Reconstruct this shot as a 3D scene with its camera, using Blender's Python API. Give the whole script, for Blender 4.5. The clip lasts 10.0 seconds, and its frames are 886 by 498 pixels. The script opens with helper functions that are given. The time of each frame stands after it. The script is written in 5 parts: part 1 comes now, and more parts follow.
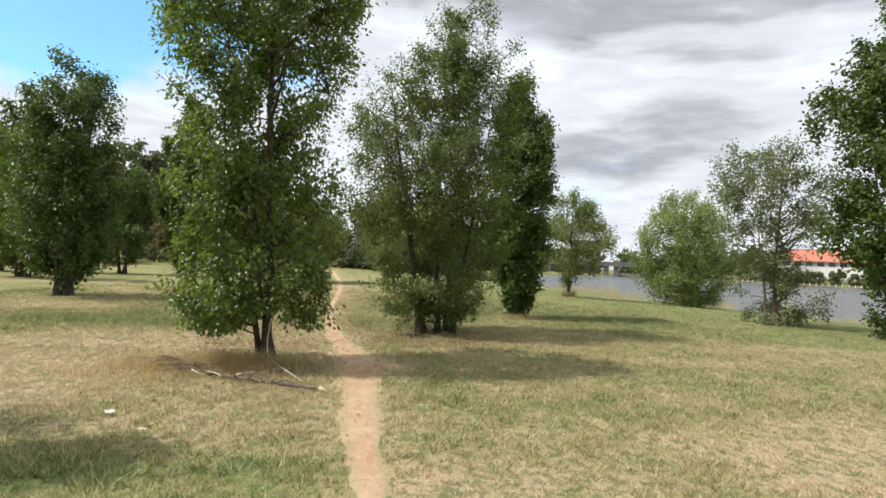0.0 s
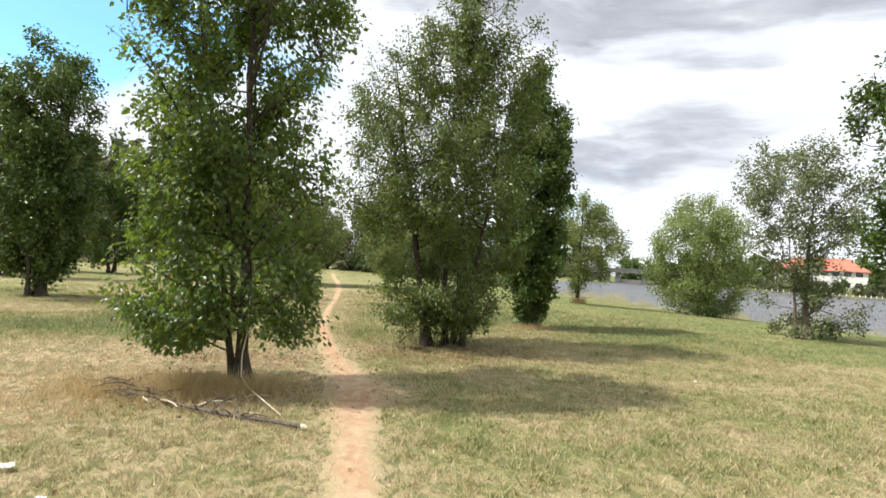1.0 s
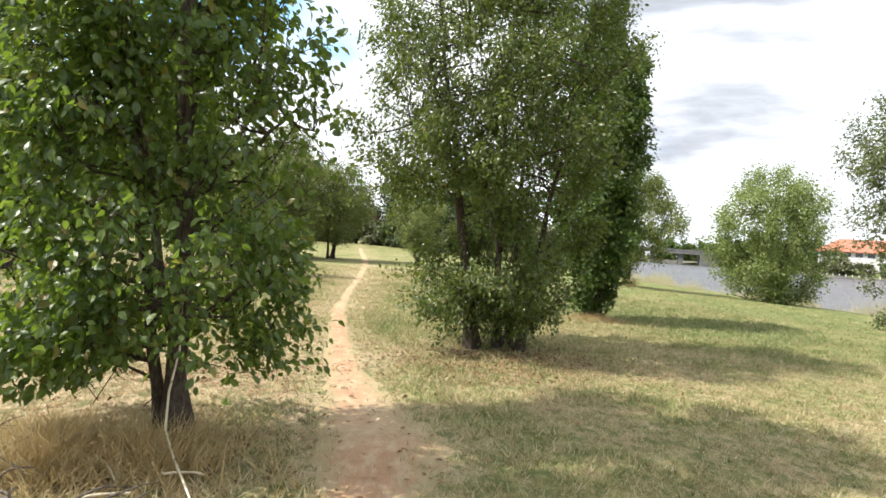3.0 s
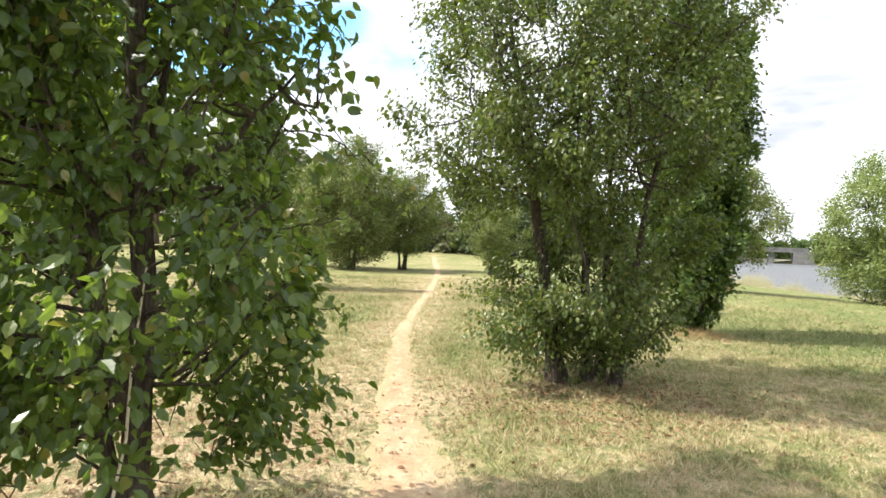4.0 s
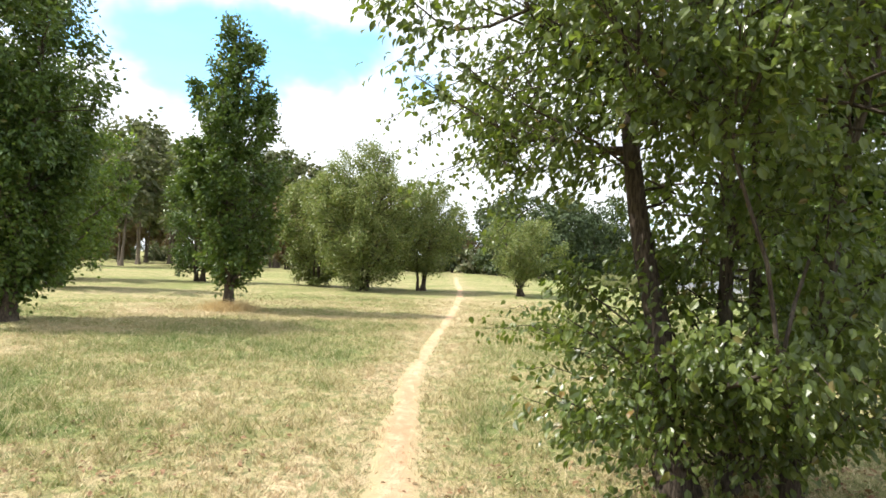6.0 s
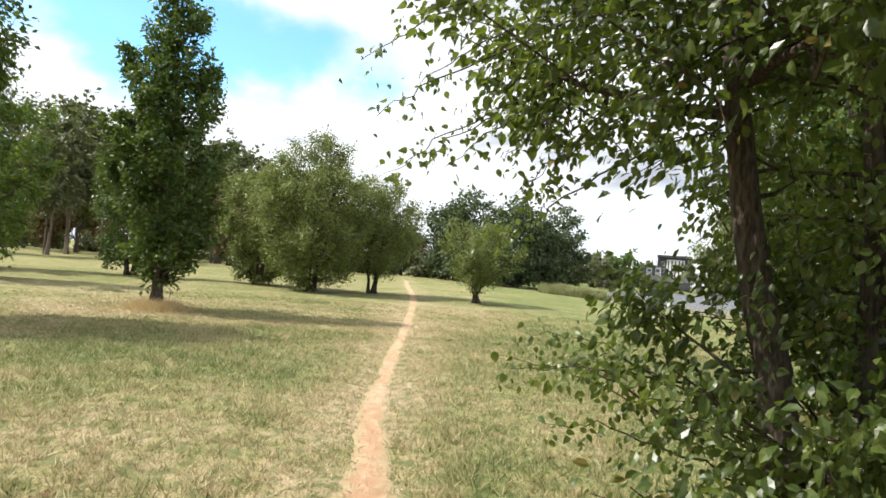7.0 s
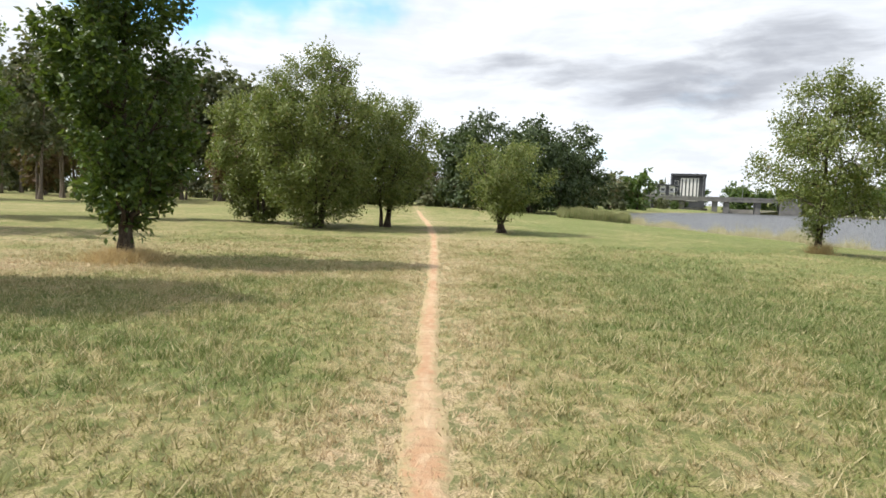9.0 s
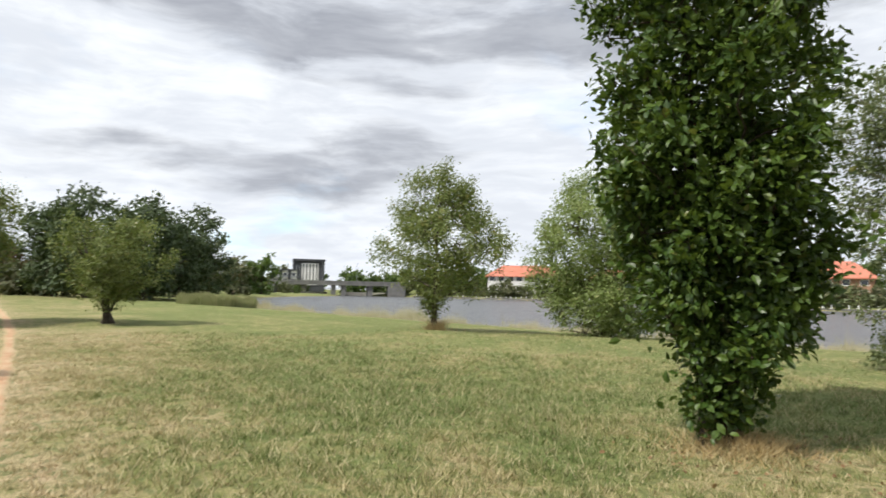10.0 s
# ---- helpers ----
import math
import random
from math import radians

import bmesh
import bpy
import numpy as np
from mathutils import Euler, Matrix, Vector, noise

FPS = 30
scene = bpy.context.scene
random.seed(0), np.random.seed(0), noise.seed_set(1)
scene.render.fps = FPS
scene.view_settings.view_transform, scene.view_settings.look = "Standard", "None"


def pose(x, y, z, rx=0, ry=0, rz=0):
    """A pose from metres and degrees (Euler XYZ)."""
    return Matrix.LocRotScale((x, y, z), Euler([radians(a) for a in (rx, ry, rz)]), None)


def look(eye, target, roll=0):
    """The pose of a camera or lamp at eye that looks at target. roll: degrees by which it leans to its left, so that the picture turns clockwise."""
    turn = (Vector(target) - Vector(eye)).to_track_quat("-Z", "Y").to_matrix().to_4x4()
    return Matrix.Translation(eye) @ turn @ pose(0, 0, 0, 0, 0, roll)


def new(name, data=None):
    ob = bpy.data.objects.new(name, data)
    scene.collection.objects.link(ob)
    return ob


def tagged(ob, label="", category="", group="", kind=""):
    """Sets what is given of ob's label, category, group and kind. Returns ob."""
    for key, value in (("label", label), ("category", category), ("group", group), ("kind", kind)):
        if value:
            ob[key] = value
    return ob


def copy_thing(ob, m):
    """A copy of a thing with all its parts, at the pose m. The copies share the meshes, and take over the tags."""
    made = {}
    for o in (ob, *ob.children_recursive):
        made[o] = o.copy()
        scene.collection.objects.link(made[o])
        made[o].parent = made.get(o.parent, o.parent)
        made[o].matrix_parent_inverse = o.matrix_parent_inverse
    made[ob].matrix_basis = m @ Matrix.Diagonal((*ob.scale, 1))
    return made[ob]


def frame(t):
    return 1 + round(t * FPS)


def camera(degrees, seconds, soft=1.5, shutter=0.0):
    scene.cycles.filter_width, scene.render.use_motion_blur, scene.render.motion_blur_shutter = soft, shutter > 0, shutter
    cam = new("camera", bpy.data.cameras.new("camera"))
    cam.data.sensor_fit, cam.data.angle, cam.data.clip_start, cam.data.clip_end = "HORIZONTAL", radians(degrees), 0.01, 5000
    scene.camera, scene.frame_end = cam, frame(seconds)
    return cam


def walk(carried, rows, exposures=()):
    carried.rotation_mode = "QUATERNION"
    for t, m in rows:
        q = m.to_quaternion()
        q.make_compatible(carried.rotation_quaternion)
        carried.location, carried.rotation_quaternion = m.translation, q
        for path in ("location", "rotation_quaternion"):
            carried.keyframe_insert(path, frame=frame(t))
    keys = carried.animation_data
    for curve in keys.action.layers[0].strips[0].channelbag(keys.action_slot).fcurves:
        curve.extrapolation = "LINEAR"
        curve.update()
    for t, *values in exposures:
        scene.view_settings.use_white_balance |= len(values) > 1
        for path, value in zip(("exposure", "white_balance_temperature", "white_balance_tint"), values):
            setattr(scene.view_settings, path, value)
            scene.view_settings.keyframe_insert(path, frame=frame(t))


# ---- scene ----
cam = camera(68.6, 10.0, soft=1.6, shutter=0.08)
PATH = [
    (0, (-0.531, -0.649, 1.601), (-0.359, 1.343, 1.643), 2.6),
    (0.5, (-0.5, 0.153, 1.604), (-0.225, 2.134, 1.622), 3.6),
    (1, (-0.559, 1.047, 1.598), (-0.389, 3.039, 1.651), 3.4),
    (1.5, (-0.569, 1.886, 1.59), (-0.379, 3.877, 1.602), 3.9),
    (2, (-0.617, 2.8, 1.612), (-0.417, 4.79, 1.6), 4.6),
    (2.5, (-0.596, 3.553, 1.566), (-0.399, 5.543, 1.543), 3.7),
    (2.7, (-0.634, 3.921, 1.54), (-0.473, 5.914, 1.514), 4.0),
    (4, (-0.549, 5.979, 1.637), (-0.695, 7.973, 1.617), 2.4),
    (4.5, (-0.555, 7.022, 1.543), (-0.753, 9.012, 1.496), 2.2),
    (5, (-0.629, 7.888, 1.508), (-0.795, 9.881, 1.482), 2.3),
    (5.5, (-0.696, 8.675, 1.505), (-0.905, 10.664, 1.507), 2.4),
    (5.7, (-0.747, 8.971, 1.516), (-0.984, 10.957, 1.534), 2.3),
    (6.8, (-1.209, 10.729, 1.457), (-1.283, 12.726, 1.53), 3.5),
    (7, (-1.313, 11.019, 1.493), (-1.369, 13.017, 1.553), 4.5),
    (7.5, (-1.429, 11.736, 1.479), (-1.419, 13.735, 1.55), 4.7),
    (8, (-1.613, 12.54, 1.438), (-1.634, 14.54, 1.398), 2.3),
    (8.5, (-1.761, 13.237, 1.446), (-1.845, 15.234, 1.375), 3.5),
    (9, (-1.887, 14.078, 1.437), (-1.959, 16.07, 1.276), 2.1),
    (9.1, (-1.84, 14.204, 1.451), (-1.837, 16.194, 1.252), 3.4),
    (9.5, (-1.707, 14.59, 1.43), (-1.195, 16.523, 1.433), 3.1),
    (9.7, (-1.745, 14.93, 1.41), (-1.165, 16.844, 1.44), 2.7),
    (10, (-1.795, 15.535, 1.35), (-0.797, 17.263, 1.483), 1.2),
]
EXPOSURES = [(0, -0.06), (1, 0.22), (2.5, 0.40), (4, 0.75), (5, 0.85), (5.5, 0.83), (7, 0.33), (7.5, 0.14), (8.5, 0.13), (9, 0.10), (9.5, 0.07), (10, -0.06)]
walk(cam, [(t, look(eye, target, roll)) for t, eye, target, roll in PATH], EXPOSURES)

# ---- world, sun, exposure ----
SUN_AZ, SUN_EL = math.atan2(-0.98, -0.19), radians(53)
sun_way = Vector((math.sin(SUN_AZ) * math.cos(SUN_EL), math.cos(SUN_AZ) * math.cos(SUN_EL), math.sin(SUN_EL)))
sun_data = bpy.data.lights.new("sun", "SUN")
sun_data.energy, sun_data.angle, sun_data.color = 5.0, radians(0.6), (1.0, 0.95, 0.87)
sun = new("sun", sun_data)
sun.matrix_world = look(sun_way * 90, (0, 0, 0))


class Nodes:
    """Short-hand for building a node tree."""

    def __init__(self, tree):
        self.tree = tree
        tree.nodes.clear()

    def add(self, kind, values=None, **props):
        node = self.tree.nodes.new(kind)
        for key, value in props.items():
            setattr(node, key, value)
        for key, value in (values or {}).items():
            if isinstance(value, bpy.types.NodeSocket):
                self.tree.links.new(value, node.inputs[key])
            else:
                node.inputs[key].default_value = value
        return node

    def math(self, op, a, b=0.0, c=0.0, clamp=False):
        return self.add("ShaderNodeMath", {0: a, 1: b, 2: c}, operation=op, use_clamp=clamp).outputs[0]

    def vec(self, op, a, b=(0, 0, 0)):
        return self.add("ShaderNodeVectorMath", {0: a, 1: b}, operation=op)

    def mix(self, fac, a, b):
        node = self.add("ShaderNodeMix", data_type="RGBA")
        for key, value in ((0, fac), (6, a), (7, b)):
            if isinstance(value, bpy.types.NodeSocket):
                self.tree.links.new(value, node.inputs[key])
            else:
                node.inputs[key].default_value = value if key == 0 else (*value, 1.0)
        return node.outputs[2]

    def noise(self, where, scale, detail=3.0, rough=0.55, out=0):
        return self.add("ShaderNodeTexNoise", {"Vector": where, "Scale": scale, "Detail": detail, "Roughness": rough}).outputs[out]

    def ramp(self, fac, lo, hi):
        return self.add("ShaderNodeMapRange", {"Value": fac, "From Min": lo, "From Max": hi}, interpolation_type="SMOOTHSTEP").outputs[0]

    def colours(self, fac, *stops):
        node = self.add("ShaderNodeValToRGB", {"Fac": fac})
        ramp = node.color_ramp
        while len(ramp.elements) < len(stops):
            ramp.elements.new(0.5)
        for element, (at, colour) in zip(ramp.elements, stops):
            element.position, element.color = at, (*colour, 1.0)
        return node.outputs[0]


def make_world():
    world = bpy.data.worlds.new("sky")
    world.use_nodes = True
    scene.world = world
    n = Nodes(world.node_tree)
    way = n.add("ShaderNodeTexCoord").outputs["Generated"]
    parts = n.add("ShaderNodeSeparateXYZ", {0: way})
    height = n.math("MAXIMUM", parts.outputs[2], 0.0)
    flat = n.math("ADD", height, 0.27)
    plane = n.add("ShaderNodeCombineXYZ", {0: n.math("DIVIDE", parts.outputs[0], flat), 1: n.math("DIVIDE", parts.outputs[1], flat), 2: 0.0}).outputs[0]
    sky = n.add("ShaderNodeTexSky", sky_type="NISHITA", sun_disc=False, sun_elevation=SUN_EL, sun_rotation=SUN_AZ % (2 * math.pi), air_density=1.0, dust_density=0.2, ozone_density=2.0)
    blue = n.vec("MULTIPLY", sky.outputs[0], (0.15, 0.24, 0.268))
    # cloud decks: cover, and grey undersides in long bands
    warp = n.vec("ADD", plane, n.vec("MULTIPLY", n.noise(plane, 1.2, 3, out=1), (0.5, 0.5, 0)).outputs[0]).outputs[0]
    cover = n.noise(n.vec("MULTIPLY", warp, (0.75, 1.0, 1)).outputs[0], 1.05, 6, 0.55)
    # a long clear strip low over the wood, and a fainter one over the bridge
    ragged = n.vec("ADD", way, n.vec("MULTIPLY", n.vec("SUBTRACT", n.noise(way, 7.0, 4, out=1), (0.5, 0.5, 0.5)).outputs[0], (0.34, 0.34, 0.14)).outputs[0]).outputs[0]
    tall = n.vec("MULTIPLY", ragged, (1, 1, 3.6)).outputs[0]
    gap = n.vec("DISTANCE", tall, (-0.37, 0.88, 0.295 * 3.6)).outputs["Value"]
    clear = n.math("MULTIPLY", n.ramp(gap, 0.42, 0.04), 0.46)
    low = n.vec("DISTANCE", tall, (0.27, 0.95, 0.085 * 3.6)).outputs["Value"]
    clear = n.math("ADD", clear, n.math("MULTIPLY", n.ramp(low, 0.42, 0.06), 0.075))
    cover = n.math("MULTIPLY_ADD", n.ramp(n.math("SUBTRACT", cover, clear), 0.10, 0.42), 0.92, 0.08)
    layer = n.vec("MULTIPLY", n.vec("ADD", way, n.vec("MULTIPLY", n.noise(way, 3.0, 3, out=1), (0.20, 0.20, 0.06)).outputs[0]).outputs[0], (1, 1, 4.6)).outputs[0]
    band = n.noise(n.vec("ADD", layer, (5.1, 1.9, 3.3)).outputs[0], 2.0, 8, 0.55)
    right = n.ramp(parts.outputs[0], -0.1, 0.35)
    puff = n.noise(layer, 6.0, 6, 0.6)
    thick = n.math("ADD", n.math("ADD", band, n.math("MULTIPLY", right, 0.07)), n.math("MULTIPLY", n.math("SUBTRACT", puff, 0.5), 0.22))
    shade = n.ramp(thick, 0.55, 0.71)
    white = n.mix(n.ramp(puff, 0.35, 0.7), (0.84, 0.885, 0.96), (1.07, 1.11, 1.16))
    grey = n.mix(n.ramp(puff, 0.3, 0.72), (0.41, 0.435, 0.495), (0.59, 0.62, 0.68))
    cloud = n.mix(shade, white, grey)
    colour = n.mix(cover, blue.outputs[0], cloud)
    n.add("ShaderNodeOutputWorld", {0: n.add("ShaderNodeBackground", {0: colour, 1: 1.0}).outputs[0]})


make_world()

# ---- materials ----


def material(name):
    m = bpy.data.materials.new(name)
    m.use_nodes = True
    return m, Nodes(m.node_tree)


def finish(n, colour, rough=0.7, bump=None, strength=0.3, distance=0.02, metal=0.0, specular=0.5, through_leaf=None):
    values = {"Base Color": colour if isinstance(colour, bpy.types.NodeSocket) else (*colour, 1), "Roughness": rough, "Metallic": metal, "Specular IOR Level": specular}
    if bump is not None:
        values["Normal"] = n.add("ShaderNodeBump", {"Height": bump, "Strength": strength, "Distance": distance}).outputs[0]
    shader = n.add("ShaderNodeBsdfPrincipled", values).outputs[0]
    if through_leaf:
        glow = n.add("ShaderNodeBsdfTranslucent", {0: through_leaf[1]}).outputs[0]
        shader = n.add("ShaderNodeMixShader", {0: through_leaf[0], 1: shader, 2: glow}).outputs[0]
    n.add("ShaderNodeOutputMaterial", {0: shader})


def place(n):
    return n.add("ShaderNodeNewGeometry").outputs["Position"]


def island(n):
    return n.add("ShaderNodeNewGeometry").outputs["Random Per Island"]


def make_leaf(name, stops, rough=0.42, pass_through=0.3, lit_to=(0.16, 0.22, 0.02), gloss=0.5):
    m, n = material(name)
    pick = n.math("FRACT", n.math("ADD", island(n), n.add("ShaderNodeObjectInfo").outputs["Random"]))
    base = n.colours(pick, *stops)
    patch = n.noise(place(n), 1.1, 2)
    base = n.mix(n.math("MULTIPLY", n.ramp(patch, 0.4, 0.7), 0.35), base, stops[-2][1])
    vein = n.noise(place(n), 60, 2)
    base = n.mix(n.math("MULTIPLY", vein, 0.25), base, (0.02, 0.03, 0.01))
    lit = n.mix(0.5, base, lit_to)
    finish(n, base, rough, vein, 0.15, 0.005, specular=gloss, through_leaf=(pass_through, lit))
    return m


def make_plain(name, a, b, scale=6.0, rough=0.8, strength=0.3, distance=0.01, fine=40.0, metal=0.0, specular=0.4):
    m, n = material(name)
    where = place(n)
    broad, grain = n.noise(where, scale, 4), n.noise(where, fine, 3)
    colour = n.mix(n.ramp(broad, 0.3, 0.7), a, b)
    colour = n.mix(n.math("MULTIPLY", grain, 0.3), colour, tuple(v * 0.45 for v in a))
    finish(n, colour, rough, n.math("ADD", broad, n.math("MULTIPLY", grain, 0.5)), strength, distance, metal, specular)
    return m


def make_bark(name, a, b):
    m, n = material(name)
    where = n.vec("MULTIPLY", place(n), (1, 1, 0.22)).outputs[0]
    ridge, broad = n.noise(where, 55, 4, 0.65), n.noise(place(n), 5, 3)
    colour = n.mix(n.ramp(ridge, 0.35, 0.65), a, b)
    colour = n.mix(n.math("MULTIPLY", n.ramp(broad, 0.5, 0.7), 0.45), colour, (0.14, 0.125, 0.10))
    finish(n, colour, 0.9, ridge, 0.8, 0.02, specular=0.2)
    return m


def turf_colour(n):
    """Lawn colour from the stored dryness and noise at three scales."""
    where = place(n)
    dry = n.add("ShaderNodeAttribute", attribute_name="dry").outputs["Fac"]
    mid, fine = n.noise(where, 3.6, 4, 0.65), n.noise(where, 19, 3, 0.6)
    amount = n.math("ADD", dry, n.math("ADD", n.math("ADD", n.math("MULTIPLY", n.math("SUBTRACT", mid, 0.5), 1.45), n.math("MULTIPLY", n.math("SUBTRACT", n.noise(where, 0.7, 2), 0.5), 0.4)), n.math("MULTIPLY", n.math("SUBTRACT", fine, 0.5), 1.0)))
    return amount, n.colours(amount, (0.0, (0.135, 0.192, 0.054)), (0.30, (0.258, 0.262, 0.100)), (0.55, (0.368, 0.318, 0.160)), (0.80, (0.46, 0.375, 0.222)), (1.0, (0.54, 0.415, 0.270)))


def make_turf():
    m, n = material("turf")
    where = place(n)
    amount, colour = turf_colour(n)
    speck = n.noise(where, 70, 3, 0.7)
    clump = n.noise(n.vec("MULTIPLY", where, (1, 0.6, 1)).outputs[0], 9, 4, 0.65)
    colour = n.mix(n.math("MULTIPLY", n.ramp(n.noise(where, 120, 2, 0.6), 0.54, 0.66), 0.55), colour, (0.60, 0.50, 0.32))
    # dark specks and clumps: soil and shade between blades, put into the colour
    colour = n.mix(n.math("MULTIPLY", n.ramp(speck, 0.46, 0.60), 0.74), colour, (0.14, 0.125, 0.055))
    colour = n.mix(n.math("MULTIPLY", n.ramp(clump, 0.46, 0.60), 0.75), colour, (0.12, 0.145, 0.055))
    finish(n, colour, 0.95, n.math("ADD", clump, speck), 0.7, 0.03, specular=0.1)
    return m


def make_blade():
    m, n = material("grass_blade")
    amount, colour = turf_colour(n)
    pick = island(n)
    colour = n.mix(n.math("MULTIPLY", n.ramp(pick, 0.45, 1.0), 0.75), colour, (0.66, 0.56, 0.36))
    colour = n.mix(n.math("MULTIPLY", n.ramp(pick, 0.35, 0.0), n.ramp(amount, 0.75, 0.2)), colour, (0.15, 0.195, 0.065))
    finish(n, colour, 0.7, through_leaf=(0.3, colour), specular=0.2)
    return m


def make_dirt():
    m, n = material("dirt")
    where = place(n)
    long = n.vec("MULTIPLY", where, (1, 0.45, 1)).outputs[0]
    broad, mid, fine = n.noise(where, 0.8, 3), n.noise(long, 9, 4, 0.6), n.noise(where, 85, 3, 0.7)
    colour = n.mix(n.ramp(broad, 0.38, 0.62), (0.50, 0.355, 0.225), (0.45, 0.272, 0.162))
    colour = n.mix(n.math("MULTIPLY", n.ramp(mid, 0.42, 0.68), 0.75), colour, (0.56, 0.425, 0.285))
    scuff = n.noise(n.vec("MULTIPLY", where, (1, 2.2, 1)).outputs[0], 5.5, 4, 0.65)
    colour = n.mix(n.math("MULTIPLY", n.ramp(scuff, 0.52, 0.70), 0.55), colour, (0.33, 0.205, 0.125))
    colour = n.mix(n.math("MULTIPLY", n.ramp(fine, 0.60, 0.78), 0.6), colour, (0.26, 0.175, 0.11))
    edge = n.math("ADD", n.add("ShaderNodeAttribute", attribute_name="edge").outputs["Fac"], n.math("MULTIPLY", n.math("SUBTRACT", n.noise(where, 14, 4, 0.7), 0.5), 1.6))
    colour = n.mix(n.ramp(edge, 0.15, 0.85), colour, (0.40, 0.33, 0.19))
    relief = n.math("ADD", n.math("ADD", mid, n.math("MULTIPLY", scuff, 0.9)), n.math("MULTIPLY", fine, 0.4))
    finish(n, colour, 0.95, relief, 0.8, 0.035, specular=0.1)
    return m


def make_water():
    m, n = material("lake_water")
    where = n.vec("MULTIPLY", place(n), (1, 1.8, 1)).outputs[0]
    wave = n.math("ADD", n.noise(where, 1.1, 4, 0.6), n.math("MULTIPLY", n.noise(where, 0.08, 2), 1.0))
    finish(n, (0.085, 0.088, 0.09), 0.28, wave, 1.0, 0.35, specular=0.2)
    return m


TURF, BLADE, DIRT, WATER = make_turf(), make_blade(), make_dirt(), make_water()
PEAR = make_leaf("pear_leaf", ((0.0, (0.026, 0.056, 0.011)), (0.5, (0.070, 0.125, 0.023)), (0.93, (0.16, 0.225, 0.050)), (1.0, (0.25, 0.15, 0.04))), rough=0.38, pass_through=0.52, lit_to=(0.29, 0.43, 0.03), gloss=0.8)
PEAR_PALE = make_leaf("pale_pear_leaf", ((0.0, (0.036, 0.058, 0.011)), (0.5, (0.075, 0.118, 0.022)), (0.97, (0.165, 0.208, 0.052)), (1.0, (0.25, 0.15, 0.05))), rough=0.34, pass_through=0.42, lit_to=(0.26, 0.35, 0.03), gloss=0.6)
OAK = make_leaf("column_leaf", ((0.0, (0.032, 0.070, 0.012)), (0.6, (0.070, 0.130, 0.020)), (0.95, (0.125, 0.190, 0.034)), (1.0, (0.17, 0.16, 0.045))), rough=0.42, pass_through=0.3)
LIME = make_leaf("light_leaf", ((0.0, (0.17, 0.24, 0.06)), (0.5, (0.28, 0.36, 0.115)), (0.9, (0.39, 0.46, 0.18)), (1.0, (0.36, 0.34, 0.13))), pass_through=0.48)
OLIVE = make_leaf("olive_leaf", ((0.0, (0.105, 0.145, 0.032)), (0.5, (0.185, 0.235, 0.060)), (0.9, (0.29, 0.325, 0.105)), (1.0, (0.29, 0.22, 0.07))), pass_through=0.4)
SILVER = make_leaf("grey_leaf", ((0.0, (0.095, 0.128, 0.052)), (0.5, (0.165, 0.205, 0.085)), (0.9, (0.25, 0.28, 0.145)), (1.0, (0.30, 0.27, 0.13))), rough=0.5)
GUM = make_leaf("gum_leaf", ((0.0, (0.065, 0.083, 0.036)), (0.5, (0.107, 0.125, 0.054)), (0.9, (0.167, 0.167, 0.083)), (1.0, (0.202, 0.155, 0.089))), rough=0.6)
PINE = make_leaf("pine_needles", ((0.0, (0.030, 0.054, 0.019)), (0.5, (0.054, 0.089, 0.029)), (0.9, (0.083, 0.119, 0.042)), (1.0, (0.107, 0.119, 0.048))), rough=0.6, pass_through=0.15)
RUST = make_leaf("rust_leaf", ((0.0, (0.10, 0.06, 0.03)), (0.5, (0.16, 0.09, 0.05)), (0.9, (0.18, 0.12, 0.06)), (1.0, (0.12, 0.12, 0.05))), rough=0.7)
DEAD = make_leaf("dead_leaf", ((0.0, (0.16, 0.075, 0.035)), (0.5, (0.24, 0.12, 0.055)), (0.9, (0.34, 0.21, 0.10)), (1.0, (0.12, 0.05, 0.03))), rough=0.7, pass_through=0.1)
STRAW = make_leaf("straw", ((0.0, (0.42, 0.28, 0.11)), (0.5, (0.58, 0.43, 0.20)), (0.9, (0.62, 0.52, 0.31)), (1.0, (0.40, 0.24, 0.11))), rough=0.7, pass_through=0.35, lit_to=(0.62, 0.5, 0.26))
PALE_GRASS = make_leaf("pale_grass", ((0.0, (0.46, 0.42, 0.24)), (0.5, (0.58, 0.53, 0.34)), (0.9, (0.66, 0.61, 0.43)), (1.0, (0.34, 0.36, 0.16))), rough=0.7, pass_through=0.4, lit_to=(0.6, 0.56, 0.36))
REED = make_leaf("reed_blade", ((0.0, (0.22, 0.26, 0.10)), (0.5, (0.30, 0.32, 0.14)), (0.9, (0.36, 0.33, 0.17)), (1.0, (0.42, 0.36, 0.2))), rough=0.7)
BARK, BARK_GUM = make_bark("dark_bark", (0.035, 0.027, 0.021), (0.10, 0.078, 0.058)), make_bark("gum_bark", (0.08, 0.063, 0.048), (0.20, 0.165, 0.125))
DEADWOOD = make_bark("grey_deadwood", (0.075, 0.06, 0.048), (0.21, 0.175, 0.14))
PALEWOOD = make_plain("split_wood", (0.62, 0.53, 0.38), (0.75, 0.68, 0.52), 20)
CONCRETE = make_plain("concrete", (0.13, 0.13, 0.125), (0.20, 0.195, 0.185), 0.6, fine=8)
STONE = make_plain("pale_stone", (0.55, 0.52, 0.46), (0.66, 0.63, 0.57), 0.5, fine=5)
WHITE = make_plain("white_render", (0.76, 0.75, 0.72), (0.82, 0.81, 0.79), 0.4, fine=6, rough=0.7)
BLACK = make_plain("dark_cladding", (0.045, 0.048, 0.055), (0.07, 0.073, 0.08), 0.5, fine=6, rough=0.5)
